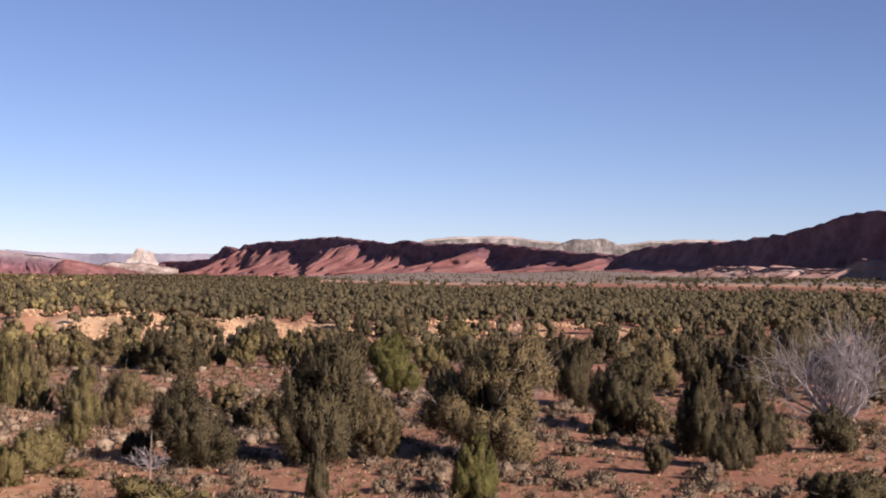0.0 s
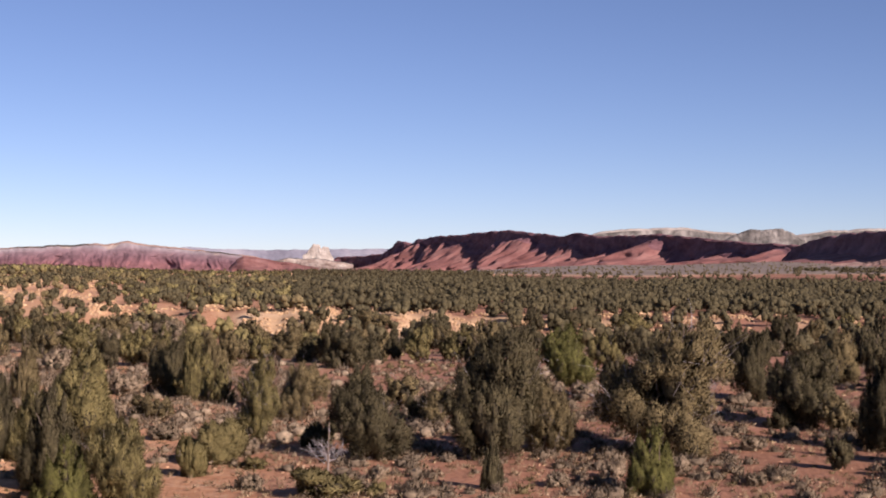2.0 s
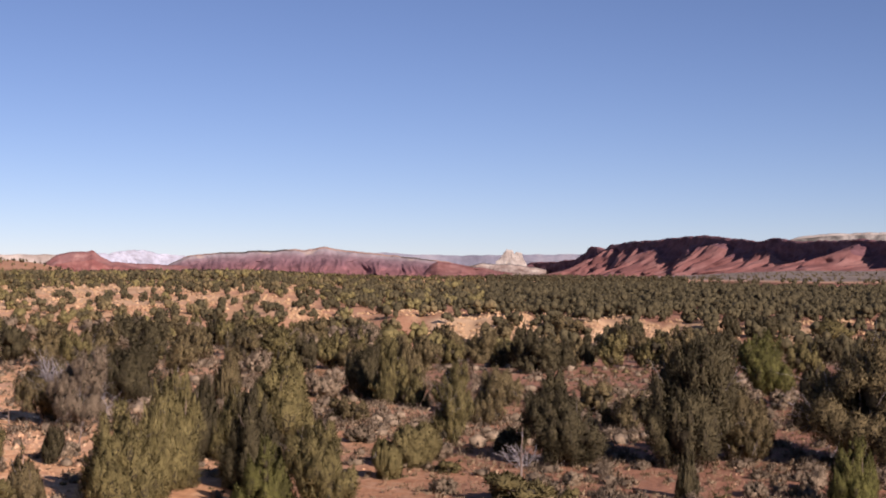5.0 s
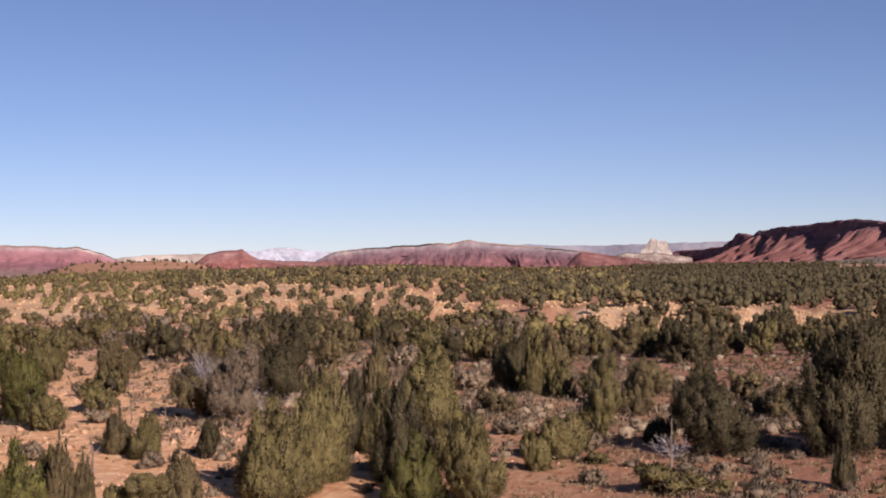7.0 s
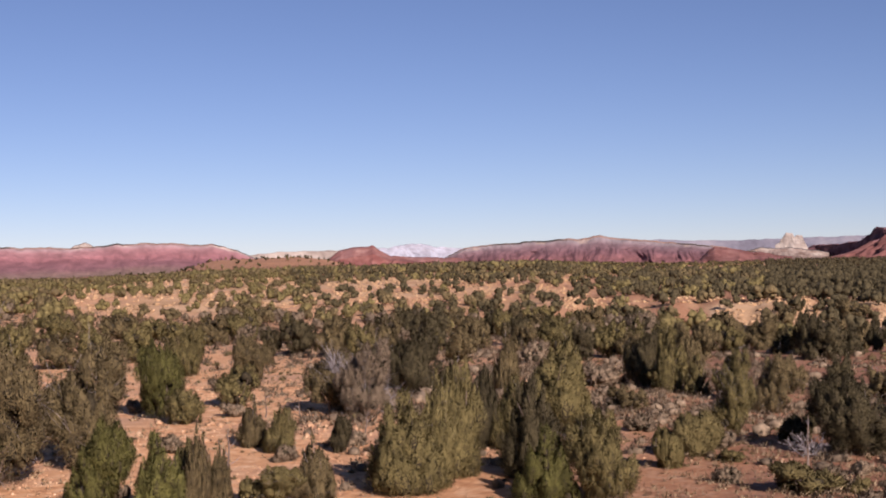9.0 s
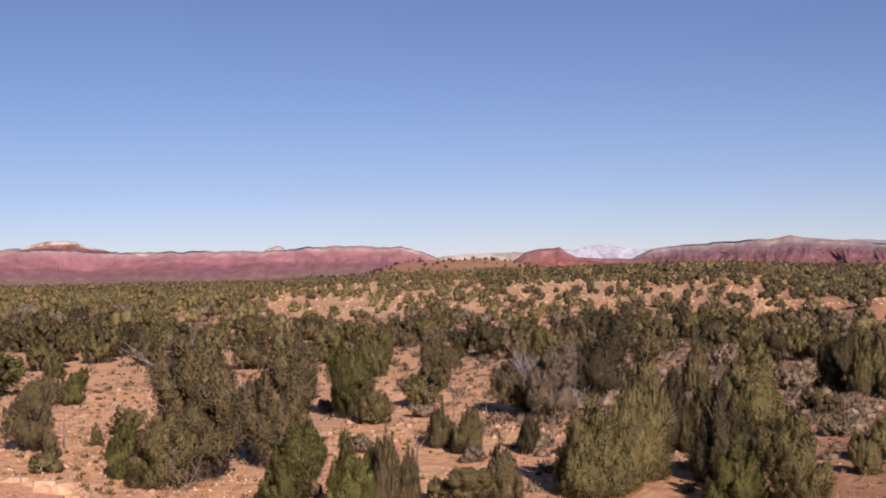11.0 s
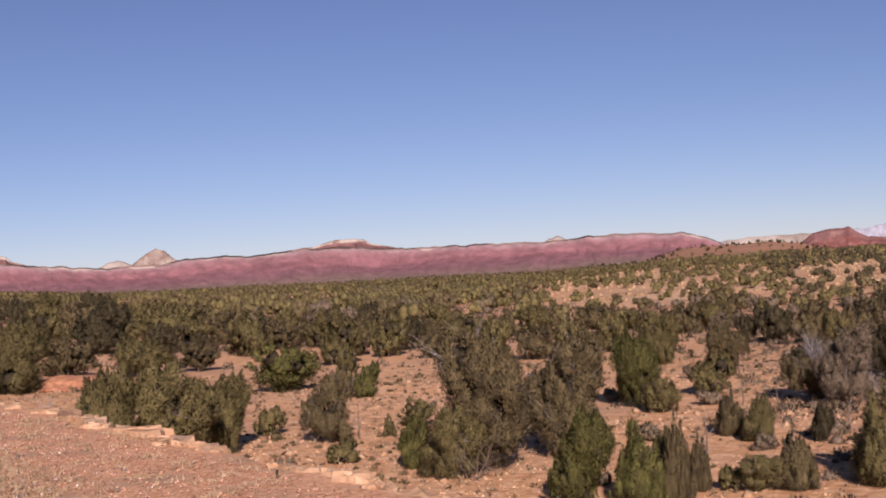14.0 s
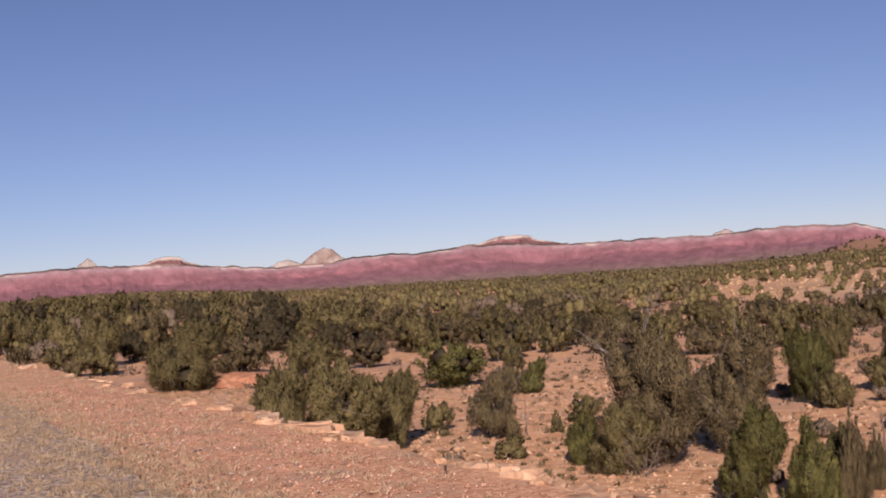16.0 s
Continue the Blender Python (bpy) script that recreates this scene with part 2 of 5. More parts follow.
def mesh_object(name, verts, faces, mat, parent=None, label="", smooth_shade=False):
    """One mesh object from arrays of corners and of faces (all triangles or all quads)."""
    me = bpy.data.meshes.new(name)
    verts, faces = np.asarray(verts, np.float32), np.asarray(faces, np.int32)
    k = faces.shape[1]
    me.vertices.add(len(verts))
    me.vertices.foreach_set("co", verts.ravel())
    me.loops.add(faces.size)
    me.loops.foreach_set("vertex_index", faces.ravel())
    me.polygons.add(len(faces))
    me.polygons.foreach_set("loop_start", np.arange(0, faces.size, k, dtype=np.int32))
    if smooth_shade:
        me.polygons.foreach_set("use_smooth", np.ones(len(faces), bool))
    me.update(calc_edges=True)
    me.materials.append(mat)
    ob = new(name, me)
    if parent:
        ob.parent = parent
    if label:
        tagged(ob, label)
    return ob


def grid_faces(n, m):
    a = (np.arange(n - 1)[:, None] * m + np.arange(m - 1)[None, :]).ravel()
    return np.stack([a, a + 1, a + m + 1, a + m], 1)


# ---- the ground: one sheet to the horizon ----
az_fine = np.arange(-22, 76, 0.22)
az_rest = np.linspace(76, 338, 66)
azs = np.concatenate([az_fine, az_rest])
rs = np.concatenate([[0.05], 3 * 1.024 ** np.arange(0, 313)])
rs = rs[rs < 4950]
RR, AA = np.meshgrid(rs, np.radians(azs), indexing="ij")
GX, GY = -np.sin(AA) * RR, np.cos(AA) * RR
GZ = ground_z(GX, GY)
verts = np.stack([GX, GY, GZ], -1).reshape(-1, 3)
nr, na = RR.shape
faces = grid_faces(nr, na)
a = np.arange(nr - 1) * na + na - 1
faces = np.concatenate([faces, np.stack([a, a - na + 1, a + 1, a + na], 1)])[:, ::-1]
ground = mesh_object("ground", verts, faces, SOIL, smooth_shade=True)
tagged(ground, "orange-red desert soil with sparse dry scrub", "ground", kind="structure")
azd = np.where(np.degrees(AA) > 180, np.degrees(AA) - 360, np.degrees(AA))
wob = fractal(GX * 0.004, GY * 0.004, 41)
grey = smooth(850, 1000, RR + 120 * wob) * (1 - smooth(10, 16, azd))
red = smooth(520, 640, RR + 120 * wob - np.clip(-azd - 5, 0, 12) * -18) * (1 - smooth(3.5, 6.5, azd + 2 * wob)) * (1 - smooth(820, 950, RR + 120 * wob))
red = np.maximum(red, 0.55 * smooth(620, 700, RR) * smooth(28, 31, azd) * (1 - smooth(40, 60, azd)))
red = np.maximum(red, 0.86 * (1 - smooth(5, 36, azd)) * (RR < 520))
red = np.maximum(red, 0.8 * smooth(900, 1300, RR) * smooth(10, 16, azd))
pale = smooth(190, 199, RR + 9 * wob) * (1 - smooth(228, 238, RR + 9 * wob)) * smooth(-9, -6, azd) * (1 - smooth(19, 21, azd)) * smooth(-0.5, -0.05, fractal(azd * 0.5, RR * 0.05, 44))
pale = np.maximum(pale, 0.85 * smooth(195, 220, RR) * (1 - smooth(380, 480, RR)) * smooth(19, 22, azd) * (1 - smooth(38, 41, azd)) * smooth(-0.5, 0.2, fractal(GX * 0.03, GY * 0.03, 45)))
red = np.maximum(red, 0.7 * (1 - smooth(3, 7, np.hypot(GX - (-74.5), GY - 43.0))))
zone = ground.data.color_attributes.new("zone", "FLOAT_COLOR", "POINT")
zone.data.foreach_set("color", np.stack([grey, red, pale, np.ones_like(red)], -1).astype(np.float32).ravel())


def strip(name, n0, n1, lift, mat, label, category):
    """A band of the road side, between two offsets from the camera's line, following the ground."""
    s = np.linspace(-60, 140, 1400)
    n = np.linspace(n0, n1, 14)
    S, N = np.meshgrid(s, n, indexing="ij")
    N = N + (0.2 * fractal(S * 0.35, N * 0.35, 61) + 0.14 * fractal(S * 1.7, N * 0.9, 62)) * (N > n0 + 0.01)
    X, Y = N * ROAD_N[0] - S * ROAD_N[1], N * ROAD_N[1] + S * ROAD_N[0]
    Z = np.maximum(ground_z(X, Y), 0) + lift
    ob = mesh_object(name, np.stack([X, Y, Z], -1).reshape(-1, 3), grid_faces(1400, 14), mat, smooth_shade=True)
    return tagged(ob, label, category, kind="structure")


strip("pavement", GRAVEL_EDGE, BERM_EDGE + 0.1, 0.02, SHOULDER, "bare pinkish earth shoulder strewn with small stones", "road shoulder")
strip("road", -9.0, GRAVEL_EDGE + 0.15, 0.04, GRAVEL, "grey gravel edge of the road", "road")

# ---- mesas and far ranges ----
# the farther rock tones carry some haze in their base colour
ROCK = {
    # same red rock as the talus, with some cliff shade in its tone
    "shaded_cliff": material("shaded_red_cliff", [(0.3, (0.091, 0.044, 0.050)), (0.5, (0.163, 0.078, 0.082)), (0.7, (0.240, 0.122, 0.124))], scale=0.03, bump=0.6, bump_scale=0.12, stretch=(1, 1, 2.0)),
    "red_talus": material("red_talus", [(0.3, (0.132, 0.053, 0.045)), (0.5, (0.215, 0.096, 0.083)), (0.7, (0.290, 0.154, 0.130))], scale=0.02, bump=0.5, bump_scale=0.1),
    "pink_wall": material("banded_pink_sandstone", [(0.3, (0.185, 0.065, 0.056)), (0.5, (0.252, 0.100, 0.083)), (0.7, (0.326, 0.163, 0.133))], scale=0.03, bump=0.6, bump_scale=0.06, stretch=(1, 1, 0.5), spots=(0.012, (0.40, 0.235, 0.19), 0.36)),
    "mauve_wall": material("mauve_sandstone", [(0.3, (0.141, 0.063, 0.058)), (0.5, (0.215, 0.100, 0.089)), (0.7, (0.303, 0.178, 0.152))], scale=0.03, bump=0.6, bump_scale=0.06, stretch=(1, 1, 0.5), spots=(0.012, (0.19, 0.105, 0.10), 0.4)),
    "scrub_top": material("scrub_covered_rim", [(0.42, (0.063, 0.052, 0.038)), (0.5, (0.125, 0.092, 0.07)), (0.57, (0.33, 0.215, 0.165))], scale=0.008, bump=0.4, bump_scale=0.1),
    "white": material("white_sandstone", [(0.3, (0.215, 0.178, 0.148)), (0.5, (0.340, 0.296, 0.252)), (0.7, (0.459, 0.414, 0.355))], scale=0.016, bump=0.6, bump_scale=0.07, stretch=(1, 1, 2.0), spots=(0.02, (0.22, 0.18, 0.15), 0.3)),
    "cap": material("stained_white_sandstone", [(0.38, (0.143, 0.090, 0.064)), (0.52, (0.285, 0.217, 0.176)), (0.66, (0.390, 0.338, 0.281))], scale=0.022, bump=0.7, bump_scale=0.08),
    "mound": material("pale_badland", [(0.3, (0.204, 0.111, 0.086)), (0.5, (0.333, 0.211, 0.166)), (0.7, (0.463, 0.355, 0.293))], scale=0.03, bump=0.5, bump_scale=0.12),
    "grey": material("grey_white_sandstone", [(0.34, (0.080, 0.074, 0.066)), (0.5, (0.175, 0.160, 0.142)), (0.66, (0.33, 0.30, 0.262))], scale=0.03, bump=0.8, bump_scale=0.07, spots=(0.02, (0.10, 0.09, 0.08), 0.4)),
    "snow": material("snowy_mountain", [(0.3, (0.200, 0.200, 0.224)), (0.5, (0.333, 0.348, 0.398)), (0.7, (0.480, 0.518, 0.597))], scale=0.012, bump=0.5, bump_scale=0.05),
    "blue": material("distant_hills", [(0.3, (0.125, 0.125, 0.155)), (0.5, (0.19, 0.19, 0.225)), (0.7, (0.28, 0.27, 0.29))], scale=0.01, bump=0.3, bump_scale=0.05),
}


def strata(name, stops, wobble=0.05, patch=None):
    """Layered rock: colours by the share of the height, with ragged bounds; patch: (lowest share, colour, how common) of broken pale ledges."""
    m = material(name, [(0.35, (0.40, 0.40, 0.40)), (0.65, (0.60, 0.60, 0.60))], scale=0.03, bump=0.6, bump_scale=0.05, stretch=(1, 1, 0.4))
    nt = m.node_tree
    bsdf = nt.nodes["Principled BSDF"]
    grain = bsdf.inputs["Base Color"].links[0].from_socket
    geo = nt.nodes.new("ShaderNodeNewGeometry")
    att = nt.nodes.new("ShaderNodeAttribute")
    att.attribute_name = "share"
    nz = nt.nodes.new("ShaderNodeTexNoise")
    nz.inputs["Scale"].default_value, nz.inputs["Detail"].default_value = 0.008, 7
    nt.links.new(geo.outputs["Position"], nz.inputs["Vector"])
    ad = nt.nodes.new("ShaderNodeMath")
    ad.operation = "MULTIPLY_ADD"
    nt.links.new(nz.outputs[0], ad.inputs[0])
    ad.inputs[1].default_value = wobble * 4
    nt.links.new(att.outputs["Fac"], ad.inputs[2])
    sub = nt.nodes.new("ShaderNodeMath")
    sub.operation = "SUBTRACT"
    nt.links.new(ad.outputs[0], sub.inputs[0])
    sub.inputs[1].default_value = wobble * 2
    ramp = nt.nodes.new("ShaderNodeValToRGB")
    el = ramp.color_ramp.elements
    while len(el) < len(stops):
        el.new(0.5)
    for e, (p, c) in zip(el, stops):
        e.position, e.color = p, (*c, 1)
    nt.links.new(sub.outputs[0], ramp.inputs[0])
    mx = nt.nodes.new("ShaderNodeMix")
    mx.data_type, mx.blend_type = "RGBA", "OVERLAY"
    mx.inputs["Factor"].default_value = 1.0
    nt.links.new(ramp.outputs[0], mx.inputs["A"])
    nt.links.new(grain, mx.inputs["B"])
    col = mx.outputs["Result"]
    if patch:
        low, tone, common = patch
        pz = nt.nodes.new("ShaderNodeTexNoise")
        pz.inputs["Scale"].default_value, pz.inputs["Detail"].default_value = 0.011, 6
        nt.links.new(geo.outputs["Position"], pz.inputs["Vector"])
        gate = nt.nodes.new("ShaderNodeMapRange")
        gate.inputs["From Min"].default_value, gate.inputs["From Max"].default_value = low, low + 0.08
        nt.links.new(sub.outputs[0], gate.inputs["Value"])
        spot = nt.nodes.new("ShaderNodeMapRange")
        spot.inputs["From Min"].default_value, spot.inputs["From Max"].default_value = 1 - common, 1.06 - common
        nt.links.new(pz.outputs[0], spot.inputs["Value"])
        both = nt.nodes.new("ShaderNodeMath")
        both.operation = "MULTIPLY"
        nt.links.new(gate.outputs[0], both.inputs[0])
        nt.links.new(spot.outputs[0], both.inputs[1])
        pm = nt.nodes.new("ShaderNodeMix")
        pm.data_type = "RGBA"
        nt.links.new(both.outputs[0], pm.inputs["Factor"])
        nt.links.new(col, pm.inputs["A"])
        pm.inputs["B"].default_value = (*tone, 1)
        col = pm.outputs["Result"]
    nt.links.new(col, bsdf.inputs["Base Color"])
    return m


# bands of red rock, shifted to pink and mauve to paint in haze
ROCK["long_wall"] = strata("banded_hazy_pink_wall", [(0.0, (0.224, 0.165, 0.121)), (0.16, (0.224, 0.140, 0.121)), (0.3, (0.215, 0.108, 0.116)), (0.6, (0.252, 0.115, 0.122)), (0.82, (0.265, 0.140, 0.143)), (0.93, (0.30, 0.205, 0.205)), (1.0, (0.20, 0.150, 0.145))], patch=(0.88, (0.50, 0.41, 0.345), 0.47))
ROCK["mauve_band"] = strata("banded_mauve_wall", [(0.0, (0.236, 0.113, 0.107)), (0.25, (0.203, 0.094, 0.094)), (0.5, (0.163, 0.086, 0.094)), (0.75, (0.170, 0.113, 0.121)), (0.92, (0.215, 0.185, 0.19)), (1.0, (0.216, 0.187, 0.188))], patch=(0.8, (0.31, 0.245, 0.205), 0.45))


def mesa(name, rim, label, category, talus=160.0, cliff=0.45, back=260.0, gully=0.5, wall="pink_wall", foot="red_talus", top="scrub_top", rough=1.0, seed=0, foot_z=None, cap=0.06, wave=90.0, lean=0.2, n=220, vary=0.25):
    """A table mountain: talus, cliff and top along a rim of (bearing, distance, height angle) knots. talus: how far the foot reaches out; cliff: the cliff's
    share of the height; gully: how deep the foot is cut."""
    rim = np.array(rim, float)
    order = np.linspace(0, 1, len(rim))
    length = np.concatenate([[0], np.cumsum(np.abs(np.diff(rim[:, 0])))])
    u = np.linspace(0, length[-1], n)
    az, r, el = (np.interp(u, length, rim[:, k]) for k in range(3))
    kernel = np.ones(5) / 5
    r = np.convolve(np.pad(r, 20, "edge"), np.ones(41) / 41, "valid")
    el = np.convolve(np.pad(el, 2, "edge"), kernel, "valid")
    px, py = -np.sin(np.radians(az)) * r, np.cos(np.radians(az)) * r
    tx, ty = np.gradient(px), np.gradient(py)
    tl = np.hypot(tx, ty)
    nx, ny = ty / tl, -tx / tl
    flip = np.sign(-(nx * px + ny * py))
    flip = np.sign(np.median(flip)) if abs(np.median(flip)) else 1.0
    nx, ny = nx * flip, ny * flip
    along = np.concatenate([[0], np.cumsum(tl[1:])])
    z_top = EYE_Z + r * np.tan(np.radians(el)) + rough * 1.6 * fractal(along / 28, along * 0, seed + 1)
    fx, fy = px + nx * talus, py + ny * talus
    z0 = ground_z(fx, fy) - 3 if foot_z is None else np.full(n, float(foot_z))
    H = np.maximum(z_top - z0, 2.0)

    def sheet(part, v, offset, frac, mat, amp):
        """offset (metres out from the rim) and height share along v, cut by gullies of amplitude amp."""
        V = v[None, :]
        O = np.broadcast_to(offset[None, :], (n, len(v))).copy()
        A = along[:, None] / wave
        g = ridged(A + 0.25 * hash_noise(A * 1.7, V * 2.0, seed + 7), V * 0.4, seed + 3, 4)
        O += amp[None, :] * g * talus
        O += 3.5 * rough * fractal(along[:, None] / 18 + V * 0, V * 7, seed + 11, 3) * (0.3 + amp[None, :] * 2)
        F = np.broadcast_to(frac if frac.ndim == 2 else frac[None, :], (n, len(v)))
        Z = z0[:, None] + H[:, None] * F
        X, Y = px[:, None] + nx[:, None] * O, py[:, None] + ny[:, None] * O
        ob = mesh_object(part, np.stack([X, Y, Z], -1).reshape(-1, 3), grid_faces(n, len(v)), ROCK[mat], body)
        ob.data.attributes.new("share", "FLOAT", "POINT").data.foreach_set("value", np.ascontiguousarray(F, dtype=np.float32).ravel())
        return ob

    body = new(name)
    body.empty_display_size = 10
    c0 = ((1 - cliff) * np.clip(1 + vary * fractal(along / (wave * 2.2), along * 0, seed + 23, 3), 0.3, (1 - cap - 0.08) / (1 - cliff)))[:, None]
    va = np.linspace(0, 1, 18)
    k_off, c_off = lean, 0.03
    sheet("talus", va, talus * (1 + (k_off - 1) * va), c0 * (0.35 * va + 0.65 * va ** 1.9)[None, :], foot, gully * 0.42 * (1 - 0.62 * va))
    vb = np.linspace(0, 1, 14)
    step = vb + 0.02 * np.sin(vb * 6.283 * 2)
    amp_b = gully * 0.42 * (0.38 - 0.32 * np.clip(vb * 2, 0, 1))
    sheet("cliff", 1 + vb, talus * (k_off + (c_off - k_off) * np.clip(step, 0, 1)), c0 + (1 - cap - c0) * vb[None, :], wall, amp_b)
    vc = np.linspace(0, 1, 8)
    off_c = talus * c_off * (1 - vc * 3) - back * vc ** 2.2
    frac_c = 1 - cap + cap * np.clip(vc * 4, 0, 1) - 0.1 * np.clip(vc - 0.35, 0, 1)
    sheet("rim", 2 + vc, off_c, frac_c, top, gully * 0.42 * 0.08 * (1 - vc))
    vd = np.linspace(0, 1, 4)
    sheet("back_slope", 3 + vd, off_c[-1] - talus * 1.2 * vd, frac_c[-1] * (1 - vd), foot, 0 * vd)
    return tagged(body, label, category)


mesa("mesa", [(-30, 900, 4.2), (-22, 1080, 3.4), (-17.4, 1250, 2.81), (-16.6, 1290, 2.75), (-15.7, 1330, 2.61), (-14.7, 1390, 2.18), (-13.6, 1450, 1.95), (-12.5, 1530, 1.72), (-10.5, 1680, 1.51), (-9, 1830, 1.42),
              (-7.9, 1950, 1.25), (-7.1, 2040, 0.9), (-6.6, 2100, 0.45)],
     "dark red cliff ridge in shade above sandy mounds", "mesa", talus=90, cliff=0.72, wall="shaded_cliff", top="shaded_cliff", back=20, lean=0.07, seed=3, wave=70, gully=0.35, n=520)
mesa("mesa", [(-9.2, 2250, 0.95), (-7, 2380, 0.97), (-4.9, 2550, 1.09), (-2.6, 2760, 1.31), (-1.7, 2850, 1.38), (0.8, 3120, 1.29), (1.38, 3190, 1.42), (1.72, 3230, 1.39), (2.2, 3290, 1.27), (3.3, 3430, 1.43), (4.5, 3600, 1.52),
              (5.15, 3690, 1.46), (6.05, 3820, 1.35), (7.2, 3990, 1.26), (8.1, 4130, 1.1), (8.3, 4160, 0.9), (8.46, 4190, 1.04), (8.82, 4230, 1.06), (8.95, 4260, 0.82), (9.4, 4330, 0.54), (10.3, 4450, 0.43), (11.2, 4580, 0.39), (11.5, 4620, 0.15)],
     "long red mesa with shade-toned cliff top and sunlit gullied talus", "mesa", talus=120, cliff=0.58, wall="shaded_cliff", top="shaded_cliff", back=20, lean=0.1, seed=11, wave=75, gully=1.0, n=900, vary=0.8)
mesa("mound", [(-20, 1150, 0.6), (-18, 1150, 0.8), (-17.3, 1150, 0.9), (-16.6, 1160, 0.95), (-15.9, 1180, 0.5), (-15.2, 1190, 0.72), (-14.6, 1200, 0.5), (-13.6, 1230, 0.66), (-13, 1260, 0.72), (-12.5, 1290, 0.42), (-11.6, 1350, 0.66), (-11, 1380, 0.62), (-10.4, 1400, 0.38), (-9.5, 1450, 0.3), (-8.5, 1500, 0.2)],
     "pale orange badland mounds at the foot of the dark ridge", "hill", talus=40, cliff=0.35, wall="mound", foot="mound", top="mound", seed=5, wave=22, gully=0.7, back=15, rough=1.4, n=400)
mesa("plateau", [(-11.5, 4550, 1.60), (-10.3, 4550, 1.65), (-8.3, 4550, 1.56), (-7.3, 4550, 1.41), (-6.0, 4550, 1.30), (-3.8, 4550, 1.52), (-2.6, 4550, 1.68), (-0.34, 4550, 1.60), (0.57, 4550, 1.49), (1.5, 4550, 1.20)],
     "pale grey-white sandstone plateau behind the dark cliffs", "plateau", talus=120, wall="grey", foot="grey", top="white", seed=17, cliff=0.6)
mesa("dome", [(-7.4, 4250, 1.15), (-6.96, 4250, 1.46), (-6.5, 4250, 1.64), (-5.8, 4250, 1.56), (-5.25, 4250, 1.60), (-4.7, 4250, 1.38), (-4.2, 4250, 1.1)],
     "rounded grey sandstone dome streaked with white", "rock dome", talus=110, wall="grey", foot="grey", top="grey", seed=19, cliff=0.6, back=80)
mesa("hill_range", [(7, 4850, 0.72), (9.4, 4850, 0.74), (10.3, 4850, 0.70), (11.5, 4850, 0.72), (12.7, 4850, 0.67), (14, 4850, 0.64), (15.7, 4850, 0.66), (17.3, 4850, 0.73), (19, 4850, 0.6)],
     "far blue-grey hills on the horizon", "hills", talus=70, wall="blue", foot="blue", top="blue", seed=23, back=20)
mesa("rock_dome", [(11.4, 4500, 0.32), (11.52, 4500, 0.5), (11.6, 4500, 0.76), (11.83, 4500, 0.79), (11.9, 4500, 0.7), (11.98, 4500, 0.87), (12.22, 4500, 0.9), (12.34, 4500, 0.74), (12.5, 4500, 0.5), (12.65, 4500, 0.42)],
     "white sandstone dome standing over pale slickrock", "rock dome", talus=45, wall="white", foot="white", top="white", seed=29, back=30, cliff=0.75, wave=30, gully=1.2)
mesa("slickrock", [(10.6, 4400, 0.1), (11.3, 4400, 0.22), (12.0, 4400, 0.34), (12.6, 4400, 0.3), (13.2, 4400, 0.36), (13.7, 4400, 0.24), (14.2, 4400, 0.1)],
     "pale cream slickrock slopes", "rock slope", talus=150, wall="cap", foot="cap", top="grey", seed=31, back=60, wave=60)
mesa("mesa", [(13.0, 3900, 0.1), (14.3, 3900, 0.33), (15.45, 3900, 0.48), (16.6, 3900, 0.6), (18, 3900, 0.75), (19.1, 3900, 0.86), (19.56, 3900, 0.98), (20.24, 3900, 0.84), (21.2, 3900, 0.8), (22.5, 3900, 0.73), (23.9, 3900, 0.66),
              (25.05, 3900, 0.52), (25.4, 3900, 0.34), (25.9, 3900, 0.1)],
     "long mauve-red mesa with pale banded rim", "mesa", talus=170, wall="mauve_band", foot="mauve_band", seed=37, cliff=0.5, gully=0.8, wave=70, n=420)
mesa("hill", [(12.0, 3000, -0.05), (13.4, 3000, 0.16), (14.3, 3000, 0.30), (15.0, 3000, 0.40), (15.25, 3000, 0.27), (15.6, 3000, -0.1)],
     "bare brick-red hill below the pale rocks", "hill", talus=120, wall="red_talus", foot="red_talus", top="red_talus", seed=41, cliff=0.3, back=60)
mesa("mountain_range", [(24.5, 4880, 0.35), (25.3, 4880, 0.52), (26.1, 4880, 0.62), (26.64, 4880, 0.72), (27.1, 4880, 0.70), (27.8, 4880, 0.62), (28.7, 4880, 0.56), (30, 4880, 0.4)],
     "snow-covered mountains far off", "mountains", talus=60, wall="snow", foot="snow", top="snow", seed=43, back=10, rough=2.0)
mesa("butte", [(25.0, 3500, 0.1), (26.5, 3500, 0.17), (27.55, 3500, 0.2), (28.0, 3500, 0.26), (28.5, 3500, 0.52), (28.74, 3500, 0.70), (28.9, 3500, 0.65), (29.6, 3500, 0.63), (30.1, 3500, 0.51), (30.6, 3500, 0.1), (31, 3500, -0.1)],
     "isolated red butte with a notched top", "butte", talus=130, wall="mauve_wall", foot="pink_wall", top="mauve_wall", seed=47, back=90, cliff=0.45)
mesa("plateau", [(29.5, 4700, 0.5), (30.9, 4700, 0.52), (32.5, 4700, 0.49), (33.7, 4700, 0.37), (35, 4700, 0.3)],
     "pale distant plateau edge", "plateau", talus=80, wall="white", foot="white", top="white", seed=53, back=30)
